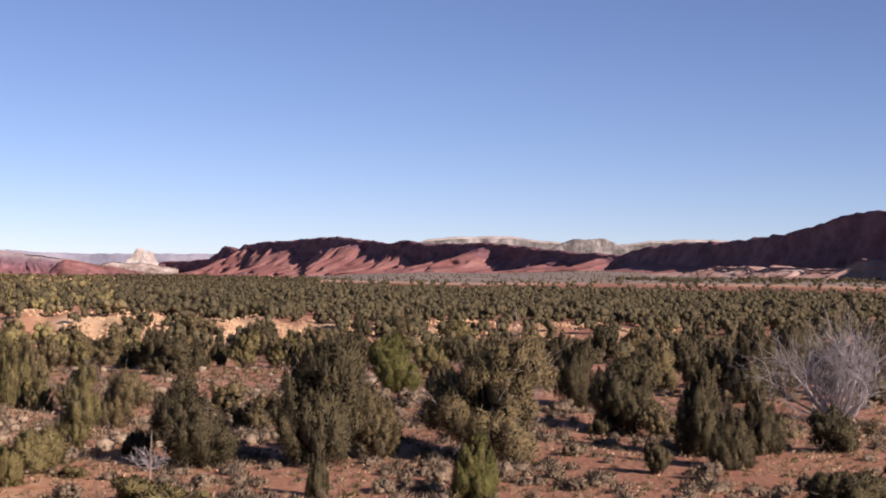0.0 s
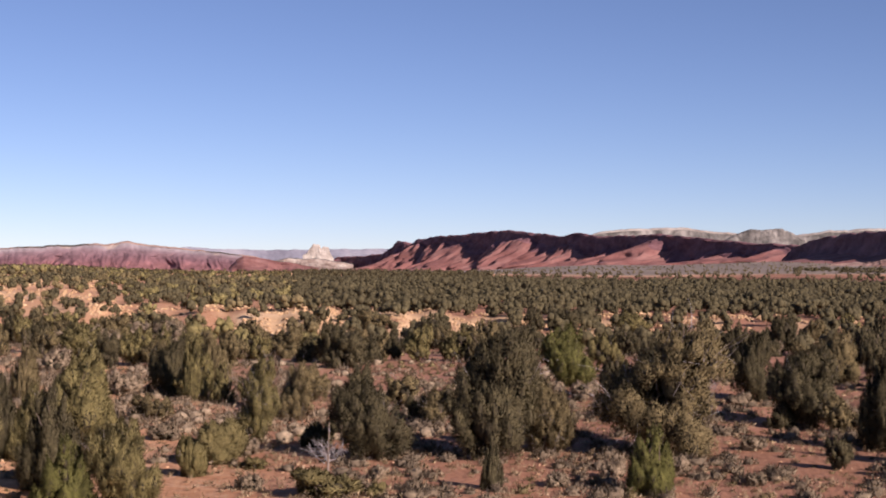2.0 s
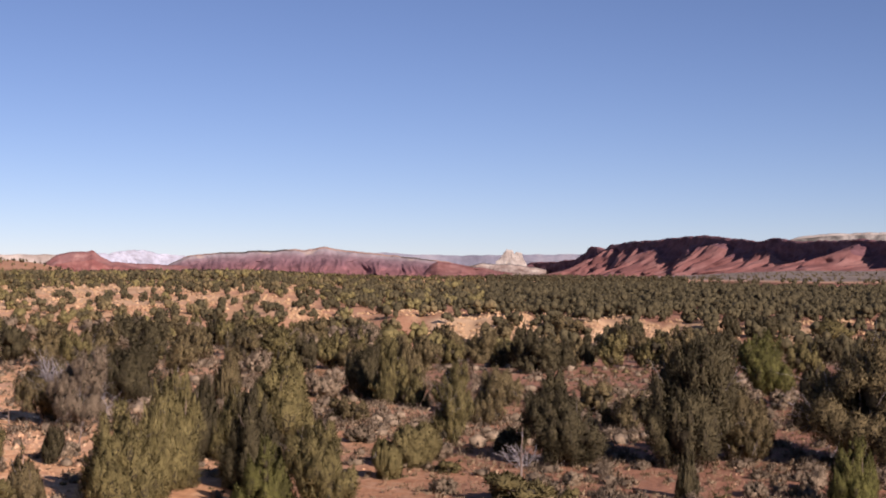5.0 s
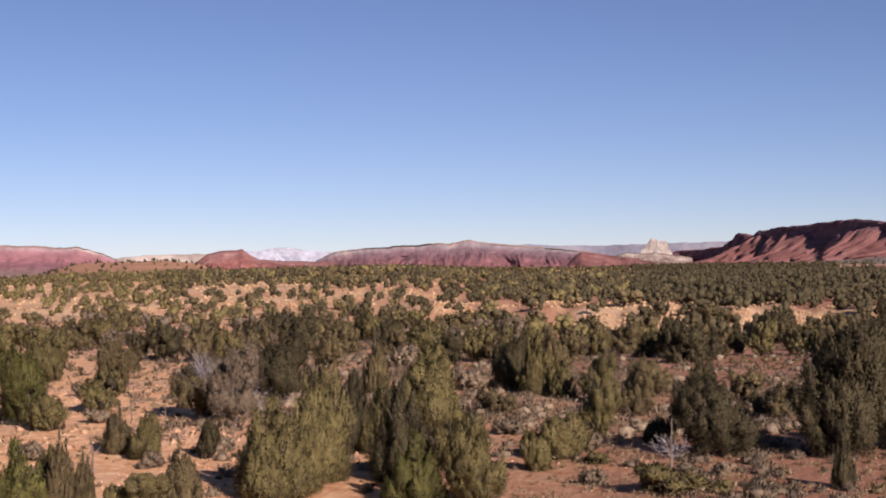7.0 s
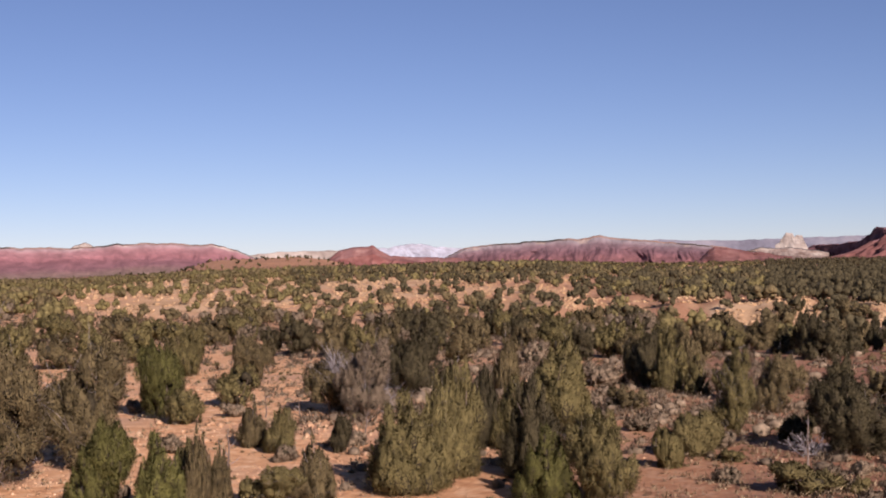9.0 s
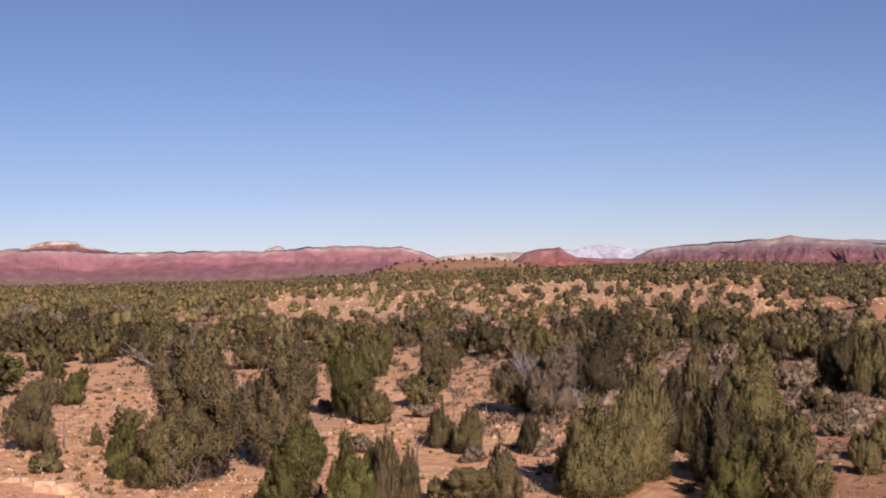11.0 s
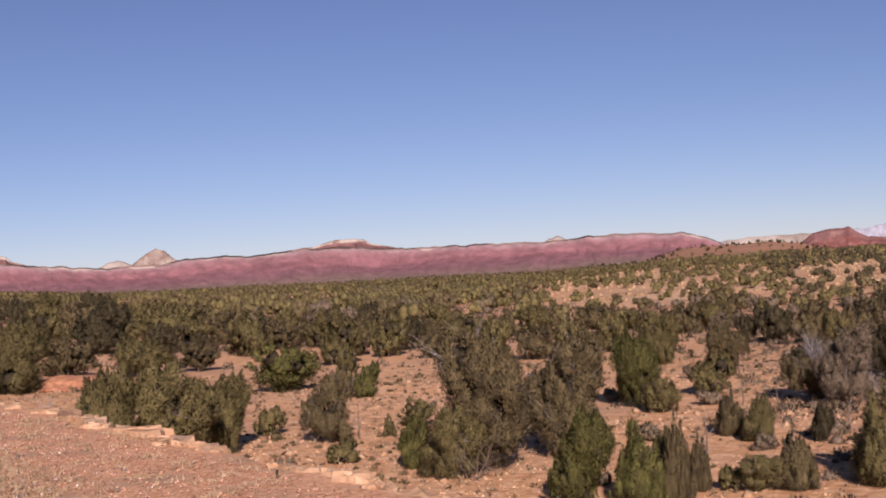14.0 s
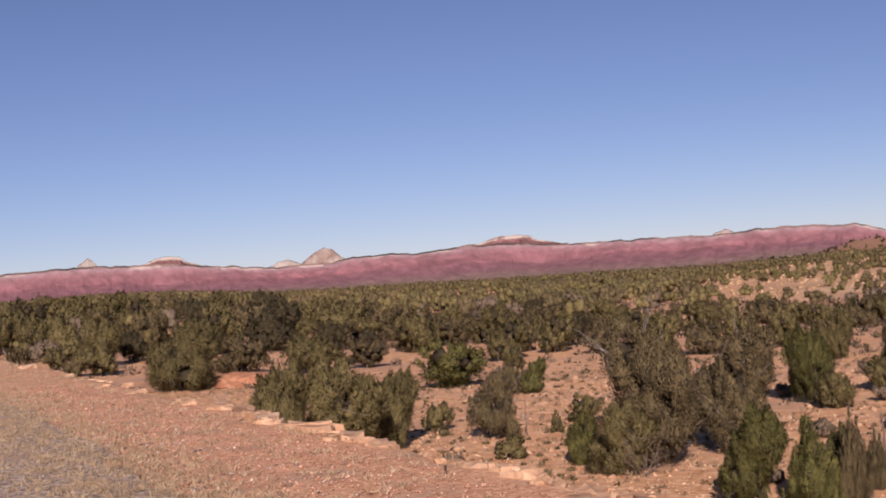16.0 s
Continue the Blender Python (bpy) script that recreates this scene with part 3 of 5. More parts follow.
mesa("mesa", [(33.0, 3700, 0.0), (33.6, 3700, 0.29), (34.2, 3700, 0.58), (35.1, 3700, 0.84), (36.7, 3700, 0.89), (38.9, 3700, 0.92), (39.5, 3700, 0.82), (40.7, 3700, 0.79), (43.5, 3700, 0.81), (46.3, 3700, 0.83), (47.4, 3700, 0.88),
              (48.3, 3700, 1.0), (50.3, 3700, 1.02), (51.4, 3700, 0.93), (52.7, 3700, 0.86), (53.6, 3700, 0.93), (55.1, 3700, 0.86), (56, 3700, 0.68), (58.3, 3700, 0.66), (60.4, 3700, 0.82), (61.7, 3700, 1.0), (63.5, 3700, 1.1),
              (66.1, 3700, 1.12), (68.9, 3700, 1.03), (74, 3700, 0.9), (80, 3700, 0.9)],
     "very long pink-red mesa wall with a dark scrubby rim", "mesa", talus=260, wall="long_wall", foot="long_wall", seed=59, cliff=0.42, gully=0.24, wave=80, back=200, n=1100, cap=0.05, rough=1.4)
ROCK["white_band"] = strata("white_banded_cap", [(0.6, (0.24, 0.12, 0.11)), (0.78, (0.20, 0.12, 0.105)), (0.9, (0.23, 0.15, 0.125)), (1.0, (0.15, 0.12, 0.095))], wobble=0.05, patch=(0.68, (0.45, 0.385, 0.315), 0.55))
CAP_OUTLINE = {"white_cap": ((-2.2, -0.1), (-1.5, 0.3), (-1.1, 0.5), (-0.85, 0.86), (-0.5, 0.97), (0.1, 1.0), (0.4, 0.88), (0.75, 0.6), (1.2, 0.42), (2.2, -0.1)),
               "pyramid": ((-1.5, -0.1), (-0.8, 0.42), (-0.4, 0.86), (-0.15, 0.92), (0.0, 1.0), (0.12, 0.9), (0.5, 0.7), (0.85, 0.4), (1.5, -0.1)),
               "knoll": ((-1.6, -0.1), (-0.8, 0.5), (-0.3, 0.85), (0.0, 1.0), (0.4, 0.8), (0.7, 0.7), (1.1, 0.3), (1.7, -0.1))}
for az0, half, h, kind in ((40.1, 0.55, 0.96, "knoll"), (48.9, 1.15, 1.31, "white_cap"), (56.25, 0.8, 1.36, "pyramid"), (57.75, 0.55, 0.92, "knoll"), (62.7, 0.85, 1.34, "white_cap"), (65.55, 0.55, 1.48, "knoll")):
    flat = kind == "white_cap"
    base_el = 0.84 if flat else 0.6
    mesa({"knoll": "rock_knoll", "white_cap": "white_butte", "pyramid": "rock_peak"}[kind],
         [(az0 + half * u, 3990, base_el + (h - base_el) * v) for u, v in CAP_OUTLINE[kind]],
         {"knoll": "small pale knoll rising behind the mesa rim", "white_cap": "flat white sandstone cap on the mesa", "pyramid": "white sandstone pyramid behind the mesa rim"}[kind],
         "rock", talus=70, wall="white_band" if flat else "cap" if kind == "pyramid" else "white", foot="mauve_wall" if flat else "cap", top="scrub_top" if flat else "cap", seed=int(az0), back=25, cliff=0.46 if flat else 0.6, foot_z=EYE_Z + 3990 * math.tan(math.radians(0.82)) if flat else None, wave=28, gully=1.0, cap=0.02)

# ---- plants ----


def blades(rng, centres, axis, length, width, per=3, spread=0.7, outward=None, flutter=0.25):
    """Tufts of small pointed leaf sprays: per blades at each centre, about the axis; their faces turn to the outward side where that is given."""
    n = len(centres) * per
    c = np.repeat(centres, per, 0)
    d = np.repeat(axis, per, 0) + rng.normal(0, spread, (n, 3))
    d /= np.linalg.norm(d, axis=1, keepdims=True)
    s = np.cross(d, rng.normal(0, 1, (n, 3)) if outward is None else np.repeat(outward, per, 0) + rng.normal(0, flutter, (n, 3)))
    s /= np.linalg.norm(s, axis=1, keepdims=True) + 1e-9
    L = (length * rng.uniform(0.6, 1.35, n))[:, None]
    W = (width * rng.uniform(0.6, 1.3, n))[:, None]
    v = np.stack([c - d * L * 0.35 - s * W * 0.5, c - d * L * 0.35 + s * W * 0.5, c + d * L * 0.65], 1).reshape(-1, 3)
    return v, np.arange(len(v)).reshape(-1, 3)


def tubes(paths, sides=5):
    """Tapered limbs: each path is a list of (place, radius)."""
    V, F, k = [], [], 0
    ring = np.linspace(0, 2 * math.pi, sides, endpoint=False)
    for path in paths:
        P = np.array([p for p, _ in path], float)
        T = np.gradient(P, axis=0)
        T /= np.linalg.norm(T, axis=1, keepdims=True) + 1e-9
        ref = np.array([0.3, 0.9, 0.2])
        A = np.cross(T, ref)
        A /= np.linalg.norm(A, axis=1, keepdims=True) + 1e-9
        B = np.cross(T, A)
        for i, (_, rad) in enumerate(path):
            V.append(P[i] + rad * (np.cos(ring)[:, None] * A[i] + np.sin(ring)[:, None] * B[i]))
        for i in range(len(path) - 1):
            for j in range(sides):
                F.append((k + i * sides + j, k + i * sides + (j + 1) % sides, k + (i + 1) * sides + (j + 1) % sides, k + (i + 1) * sides + j))
        k += len(path) * sides
    return np.concatenate(V), np.array(F)


def round_shading(ob, normals):
    """Lets the sprays of a clump shade as one soft mass."""
    n = normals / (np.linalg.norm(normals, axis=1, keepdims=True) + 1e-9)
    ob.data.polygons.foreach_set("use_smooth", np.ones(len(ob.data.polygons), bool))
    ob.data.normals_split_custom_set_from_vertices(n.tolist())


def limb(rng, a, b, r0, r1, bend=0.12, steps=6):
    a, b = np.array(a, float), np.array(b, float)
    size = np.linalg.norm(b - a)
    off = rng.normal(0, bend * size, (3,))
    out = []
    for t in np.linspace(0, 1, steps):
        p = a + (b - a) * t + off * math.sin(math.pi * t) * 0.6 + rng.normal(0, 0.012 * size, 3) * (0 < t < 1)
        out.append((p, r0 + (r1 - r0) * t ** 0.8))
    return out


def ball(steps):
    bm = bmesh.new()
    bmesh.ops.create_icosphere(bm, subdivisions=steps, radius=1.0)
    bm.verts.ensure_lookup_table()
    v = np.array([p.co[:] for p in bm.verts])
    f = np.array([[q.index for q in t.verts] for t in bm.faces])
    bm.free()
    return v, f


BALLS = {0: (np.array([(1, 0, 0), (0, 1, 0), (-1, 0, 0), (0, -1, 0), (0, 0, 1), (0, 0, -1.0)]),
             np.array([(0, 1, 4), (1, 2, 4), (2, 3, 4), (3, 0, 4), (1, 0, 5), (2, 1, 5), (3, 2, 5), (0, 3, 5)])), 1: ball(1), 2: ball(2)}


def lumps(rng, C, S, steps=2, rough=0.2, point=0.4):
    """Dense twig masses inside the clumps: uneven, pointing upwards, one for each centre."""
    b, tri = BALLS[steps]
    n = len(C)
    v = np.repeat(b[None], n, 0) * (1 + rng.normal(0, rough, (n, len(b), 1)))
    v[:, :, :2] *= 1 - point * np.clip(v[:, :, 2:], 0, 1)
    v = v * S[:, None, :] + C[:, None, :]
    f = tri[None] + len(b) * np.arange(n)[:, None, None]
    side = np.repeat(b[None], n, 0).reshape(-1, 3)
    return v.reshape(-1, 3), f.reshape(-1, 3), side


def crown_lobes(rng, shape, count):
    """Main boughs' masses, and the rounded leaf lobes on them, in a crown one unit high and one unit wide: centres and half sizes of both."""
    M, N = [], []
    if shape == "spire":
        stems = [(0.0, 0.0, 1.0)] + [(0.3 * math.cos(a), 0.3 * math.sin(a), rng.uniform(0.5, 0.98)) for a in np.arange(5) * 1.257 + rng.uniform(0, 6.283)]
        for sx_, sy_, top in stems:
            for h in np.arange(0.13, 0.9, 0.16):
                wide = (0.23 if top == 1.0 else 0.16) * (1.02 - h) ** 1.0 * (0.75 + 0.25 * min(1, h * 5)) * rng.uniform(0.85, 1.15)
                M.append((sx_ * (1 - 0.6 * h) + rng.normal(0, 0.03), sy_ * (1 - 0.6 * h) + rng.normal(0, 0.03), h * top))
                N.append((wide, wide, 0.12))
    else:
        many, low, high, ring, size = {"round": (12, 0.15, 0.78, 0.33, 0.22), "open": (18, 0.16, 0.86, 0.37, 0.19), "bush": (9, 0.18, 0.66, 0.34, 0.25)}[shape]
        for k in range(many):
            a = 2.4 * k + rng.uniform(-0.5, 0.5)
            h = low + (high - low) * ((k * 0.618) % 1.0)
            lean = ring * math.sqrt(max(0.05, 1 - ((h - low) / (1.1 - low)) ** 2)) * rng.uniform(0.65, 1.05) * (k > 0)
            s = size * rng.uniform(0.6, 1.3)
            M.append((math.cos(a) * lean, math.sin(a) * lean, h))
            N.append((s, s, s * rng.uniform(0.75, 0.95)))
        for h, s in ((0.3, 0.3), (0.52, 0.3), (0.7, 0.22)):
            M.append((rng.normal(0, 0.04), rng.normal(0, 0.04), low + (high - low) * h))
            N.append((s * 0.95, s * 0.95, s * 0.85))
    M, N = np.array(M), np.array(N)
    C, S = [], []
    area = (N[:, 0] * N[:, 2]) / (N[:, 0] * N[:, 2]).sum()
    while len(C) < count:
        k = rng.choice(len(M), p=area)
        d = rng.normal(0, 1, 3)
        d /= np.linalg.norm(d)
        if d[2] < -0.75:
            continue
        out_by = rng.choice([0.84, 0.88, 0.95, 1.22])
        p = M[k] + d * N[k] * out_by
        inside = ((((p - M) / N) ** 2).sum(1) < 0.5).any()
        if inside or p[2] < 0.06:
            continue
        C.append(p)
        shrink = (1.2 - p[2]) ** 0.8 if shape == "spire" else 1.0
        S.append(shrink * np.array({"spire": (0.085, 0.085, 0.125), "open": (0.07, 0.07, 0.095), "bush": (0.1, 0.1, 0.14)}.get(shape, (0.078, 0.078, 0.115))) * rng.uniform(0.5, 1.6) * (0.6 if out_by > 1 else 1.0))
    return M, N, np.array(C), np.array(S)


def plant(name, label, category, shape, colour, h, w, sprays, clumps=60, seed=0, leaf=0.1, trunk=True, dead=0.0, trunk_h=0.0, limbs=5, sides=5):
    """A juniper or bush: trunk with limbs, a crown of many small leaf sprays grouped in lobes round the boughs, and bare dead branches where dead > 0."""
    rng = np.random.default_rng(seed)
    M, N, C, S = crown_lobes(rng, shape, clumps)
    high = max(np.percentile(C[:, 2] + 0.8 * S[:, 2], 97), 0.5)
    wide = np.percentile(np.hypot(C[:, 0], C[:, 1]) + 0.7 * S[:, 0], 92)
    fill = np.array([0.5 * w / wide, 0.5 * w / wide, h * (1 - trunk_h) / high])
    M, N, C, S = M * fill + (0, 0, h * trunk_h), N * fill, C * fill + (0, 0, h * trunk_h), S * fill
    base = new(name)
    base.empty_display_size = 0.3
    many = int(sprays * 1.9)
    pick = rng.choice(len(C), many, p=S.prod(1) ** 0.66 / (S.prod(1) ** 0.66).sum())
    d = rng.normal(0, 1, (many, 3))
    d /= np.linalg.norm(d, axis=1, keepdims=True)
    reach = d * (0.62 + 0.6 * rng.uniform(0, 1, (many, 1)) ** 0.8 + 0.3 * (rng.uniform(0, 1, (many, 1)) > 0.88)) * rng.uniform(0.85, 1.15, (len(C), 1))[pick]
    # each lobe narrows to a point and leans outwards with its bough
    reach[:, :2] *= 1 - {"spire": 0.72, "open": 0.4}.get(shape, 0.55) * np.clip(reach[:, 2:], -0.15, 1.1)
    pos = C[pick] + reach * S[pick]
    pos[:, :2] += 0.35 * (C[pick, :2] / (np.hypot(C[pick, 0], C[pick, 1]) + 0.05)[:, None]) * (reach[:, 2] * S[pick, 0])[:, None]
    outer = pos[:, 2] > 0.02 * h
    for c, s_ in zip(C, S):
        outer &= (((pos - c) / s_) ** 2).sum(1) > 0.26
    for c, s_ in zip(M, N):
        outer &= (((pos - c) / s_) ** 2).sum(1) > 0.34
    keep = np.flatnonzero(outer)[:sprays]
    pos, d = pos[keep], d[keep]
    out = pos - np.array([0, 0, h * 0.4])
    out /= np.linalg.norm(out, axis=1, keepdims=True) + 1e-6
    axis = 0.5 * d + 0.3 * out + np.array([0, 0, 0.8 if shape == "spire" else 0.6])
    side = 0.85 * d + 0.5 * out + np.array([0, 0, 0.1])
    v, f = blades(rng, pos, axis, leaf * rng.choice([1.0, 1.0, 1.0, 1.9], len(pos)), leaf * (0.3 if shape == "spire" else 0.4), 1, 0.32 if shape == "spire" else 0.45, side)
    v[:, 2] = np.maximum(v[:, 2], 0.01)
    ob = mesh_object("crown", v, f, FOLIAGE[colour], base)
    round_shading(ob, np.repeat(side + rng.normal(0, 0.18, side.shape), 3, 0))
    # bare twig lumps inside, coloured dark so the gaps between lobes look shaded
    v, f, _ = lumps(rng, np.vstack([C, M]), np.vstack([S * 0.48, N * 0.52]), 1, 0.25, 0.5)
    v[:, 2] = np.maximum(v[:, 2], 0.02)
    tagged(mesh_object("inner_twigwood", v, f, TWIG_SHADE, base), kind="stuff")
    if trunk:
        split = np.array([rng.normal(0, 0.05 * w), rng.normal(0, 0.05 * w), h * (0.14 + trunk_h)])
        r0 = 0.028 * h + 0.02
        v, f = tubes([limb(rng, (0, 0, -0.25), split, r0 * 1.25, r0 * 0.85, 0.06)], sides + 2)
        mesh_object("trunk", v, f, BARK, base)
        for k in rng.choice(len(M), min(limbs, len(M)), replace=False):
            end = M[k] + N[k] * (0, 0, 0.5)
            mid = split + (end - split) * 0.5 + np.array([0, 0, 0.05 * h])
            v, f = tubes([limb(rng, split - (0, 0, 0.05), end, r0 * 0.55, r0 * 0.12, 0.12), limb(rng, mid, end + rng.normal(0, 0.12 * w, 3), r0 * 0.25, r0 * 0.06)], sides)
            mesh_object("limb", v, f, BARK, base)
    if dead:
        P = []
        for _ in range(int(dead)):
            k = rng.integers(len(C))
            a = C[k] * (0.55, 0.55, 0.75)
            b = C[k] + S[k] * rng.normal(0, 0.6, 3) + (C[k] - (0, 0, h * 0.4)) * 0.12
            b[2] = max(b[2], 0.1)
            P.append(limb(rng, a, b, 0.016, 0.005, 0.1, 5))
            for _ in range(4):
                s = a + (b - a) * rng.uniform(0.35, 0.95)
                P.append(limb(rng, s, s + (b - a) * 0.32 + rng.normal(0, 0.12 * w, 3), 0.008, 0.003, 0.1, 4))
        v, f = tubes(P, 3)
        tagged(mesh_object("deadwood", v, f, DEADWOOD, base, "bare silver-grey dead branches"), kind="stuff")
    return tagged(base, label, category)


def dead_tree(name, label, h, w, boughs, twigs, seed, mat=DEADWOOD):
    """A leafless grey tree: stems from the ground fanning out into fine twigs."""
    rng = np.random.default_rng(seed)
    base = new(name)
    T, P = [], []
    for k in range(boughs):
        ang = rng.uniform(0, 2 * math.pi)
        lean = rng.uniform(0.1, 0.75)
        tip = np.array([math.cos(ang) * lean * w, math.sin(ang) * lean * w, h * rng.uniform(0.6, 1.0) * (1 - 0.25 * lean)])
        bough = limb(rng, (0.04 * math.cos(ang), 0.04 * math.sin(ang), -0.1), tip, 0.017 * h, 0.006, 0.34, 7)
        T.append(bough)
        for _ in range(twigs):
            s = bough[rng.integers(2, 6)][0]
            e = s + (tip / h) * 0.2 * h + rng.normal(0, 0.13 * w, 3)
            e[2] = max(e[2], 0.05)
            tw = limb(rng, s, e, 0.012, 0.004, 0.14, 4)
            P.append(tw)
            for _ in range(4):
                q = tw[rng.integers(1, 4)][0]
                P.append(limb(rng, q, q + (e - s) * 0.4 + rng.normal(0, 0.045 * w, 3), 0.005, 0.002, 0.1, 3))
    for b in T:
        v, f = tubes([b], 5)
        mesh_object("bough", v, f, mat, base)
    v, f = tubes(P, 3)
    tagged(mesh_object("twigwork", v, f, mat, base), kind="stuff")
    return tagged(base, label, "dead tree")


def snag(name, label, h, seed):
    """A thin dead stem with a few broken stubs."""
    rng = np.random.default_rng(seed)
    base = new(name)
    tip = np.array([rng.normal(0, 0.05 * h), rng.normal(0, 0.05 * h), h])
    stem = limb(rng, (0, 0, -0.1), tip, 0.03 * h + 0.01, 0.008, 0.03, 8)
    v, f = tubes([stem], 6)
    mesh_object("stem", v, f, BARK, base)
    for k in range(5):
        s = stem[rng.integers(3, 7)][0]
        v, f = tubes([limb(rng, s, s + np.array([*rng.normal(0, 0.16 * h, 2), 0.12 * h]), 0.012, 0.004, 0.1, 4)], 4)
        mesh_object("branch_stub", v, f, DEADWOOD, base)
    return tagged(base, label, "dead tree")


WORDS = {"round": "rounded", "spire": "upright pointed", "open": "open-crowned", "bush": "low"}
MODELS = {}


def model(shape, colour, k, detail):
    """The first plant of a sort; the rest are copies of it."""
    key = (shape, colour, k, detail)
    if key not in MODELS:
        dims = {"round": (3.2, 3.2), "spire": (3.2, 1.9), "open": (3.6, 3.6), "bush": (1.4, 1.8)}[shape]
        if detail == "small":
            dims = (dims[0] * 0.5, dims[1] * 0.5)
        word = {"olive": "olive-green", "green": "bright green", "brown": "brownish-green", "dark": "dark green", "sage": "grey twiggy", "yellow": "yellow-green"}[colour]
        if shape == "bush":
            args = ("bush", f"low {word} desert bush on sandy soil", "bush")
        else:
            args = ("juniper_tree", f"{WORDS[shape]} {word} juniper on orange soil", "tree")
        dead = {"open": 34}.get(shape, 10 if colour == "brown" else 4) if detail == "near" else (8 if shape == "open" else 0)
        MODELS[key] = (plant(*args, shape, colour, *dims, {"near": 56000, "mid": 12000, "small": 3000}[detail], clumps={"near": 170, "mid": 80, "small": 40}[detail], seed=hash_id(key),
                             leaf={"near": 0.078, "mid": 0.145, "small": 0.095}[detail], dead=dead, trunk_h={"open": 0.03, "round": 0.01}.get(shape, 0.0),
                             limbs={"near": 6, "mid": 4, "small": 3}[detail], sides=5 if detail == "near" else 3), dims)
        MODELS[key][0].matrix_basis = Matrix.Translation((0, -30, -200))
        MODELS[key] += ([],)
    return MODELS[key]


def hash_id(key):
    return sum((i + 3) * ord(ch) for i, ch in enumerate("".join(map(str, key)))) % 9973


def put(shape, colour, x, y, h, w, k=0, detail="near", turn=None, group="junipers of the flats", label=""):
    """Sets a plant of height h and width w on the ground; the first of its sort is the model itself."""
    first, dims, used = model(shape, colour, k, detail)
    z = float(ground_z(np.array([x]), np.array([y]))[0])
    turn = random.uniform(0, 360) if turn is None else turn
    m = pose(x, y, z - 0.05, random.uniform(-3, 3), random.uniform(-3, 3), turn) @ Matrix.Diagonal((w / dims[1], w / dims[1], h / dims[0], 1))
    if used:
        ob = copy_thing(first, m @ Matrix.Diagonal([1 / q for q in first.scale]).to_4x4())
    else:
        ob = first
        ob.matrix_basis = m
    used.append(ob)
    tagged(ob, label, group=group)
    PLANTED.append((x, y, w))
    return ob


PLANTED = []

# ---- the trees and bushes that can be told apart: shape, colour, place, height, width ----
# on the right, many "dark" ones carry side shade in their colour
put("round", "dark", -3.5, 42.0, 3.66, 2.7, 1, "near")
put("round", "brown", -2.1, 43.7, 2.22, 1.96, 0, "near")
put("open", "brown", 1.5, 43.7, 3.80, 3.88, 1, "near")
put("spire", "green", 0.9, 35.5, 1.66, 1.19, 0, "near")
put("spire", "dark", -3.1, 35.7, 1.23, 0.54, 0, "near")
put("round", "dark", -7.2, 40.9, 2.18, 2.33, 1, "near")
put("bush", "dark", -9.1, 43.6, 0.83, 1.42, 0, "small")
put("bush", "yellow", -11.2, 39.2, 1.11, 1.55, 0, "near")
put("bush", "olive", -11.2, 36.7, 1.02, 0.77, 0, "near")
put("bush", "yellow", -9.9, 38.4, 0.36, 0.82, 0, "small")
put("bush", "yellow", -7.0, 34.0, 0.69, 1.88, 0, "small")
put("bush", "yellow", -5.8, 34.3, 0.37, 0.56, 0, "small")
put("open", "olive", -11.4, 44.6, 1.88, 1.29, 0, "near")
put("open", "brown", -11.6, 51.7, 2.06, 1.95, 0, "near")
put("open", "olive", -14.2, 55.5, 1.99, 1.6, 1, "near")
put("round", "olive", -17.7, 58.2, 1.85, 1.7, 0, "mid")
put("spire", "olive", -16.3, 57.1, 1.62, 1.09, 0, "mid")
put("round", "olive", -26.2, 87.1, 1.91, 2.33, 0, "mid")
put("round", "brown", -23.6, 84.9, 2.10, 2.18, 1, "mid")
put("round", "olive", -23.2, 90.2, 1.91, 1.94, 1, "mid")
put("round", "brown", -23.1, 97.6, 2.22, 2.49, 0, "mid")
put("spire", "dark", -20.2, 92.7, 1.73, 1.75, 0, "mid")
put("round", "dark", -18.4, 90.2, 2.70, 1.91, 0, "mid")
put("spire", "dark", -16.5, 88.6, 1.94, 1.8, 1, "mid")
put("spire", "dark", -15.8, 90.9, 1.88, 1.62, 0, "mid")
put("spire", "dark", -11.6, 63.7, 1.42, 1.45, 1, "mid")
put("round", "brown", -16.8, 101.6, 1.90, 1.4, 1, "mid")
put("round", "olive", -13.3, 94.9, 2.35, 2.15, 0, "mid")
put("round", "dark", -20.5, 158.7, 3.61, 4.61, 1, "mid")
put("round", "olive", -11.0, 98.9, 2.17, 2.23, 1, "mid")
put("round", "brown", -10.2, 105.7, 2.74, 2.97, 0, "mid")
put("open", "brown", -8.5, 56.1, 1.34, 1.82, 0, "mid")
put("open", "brown", -6.4, 51.1, 1.40, 1.65, 1, "mid")
put("bush", "dark", -7.4, 52.2, 0.85, 0.76, 0, "small")
put("round", "green", -2.2, 65.5, 2.61, 2.41, 0, "near")
put("round", "olive", -0.6, 86.3, 2.30, 2.21, 1, "mid")
put("round", "dark", -0.1, 60.5, 1.59, 1.31, 0, "mid")
put("bush", "sage", -1.4, 59.2, 0.84, 1.37, 0, "small")
put("round", "dark", 8.2, 100.6, 2.65, 2.1, 1, "mid")
put("round", "dark", 5.9, 61.9, 2.91, 1.94, 0, "near")
put("round", "dark", 18.0, 158.7, 4.30, 3.32, 0, "mid")
put("round", "dark", 6.9, 52.1, 2.74, 2.65, 1, "near")
put("spire", "dark", 5.9, 51.6, 1.19, 0.96, 0, "mid")
put("round", "brown", 7.8, 50.5, 1.21, 1.47, 1, "mid")
put("round", "brown", 11.5, 74.8, 2.63, 2.18, 0, "near")
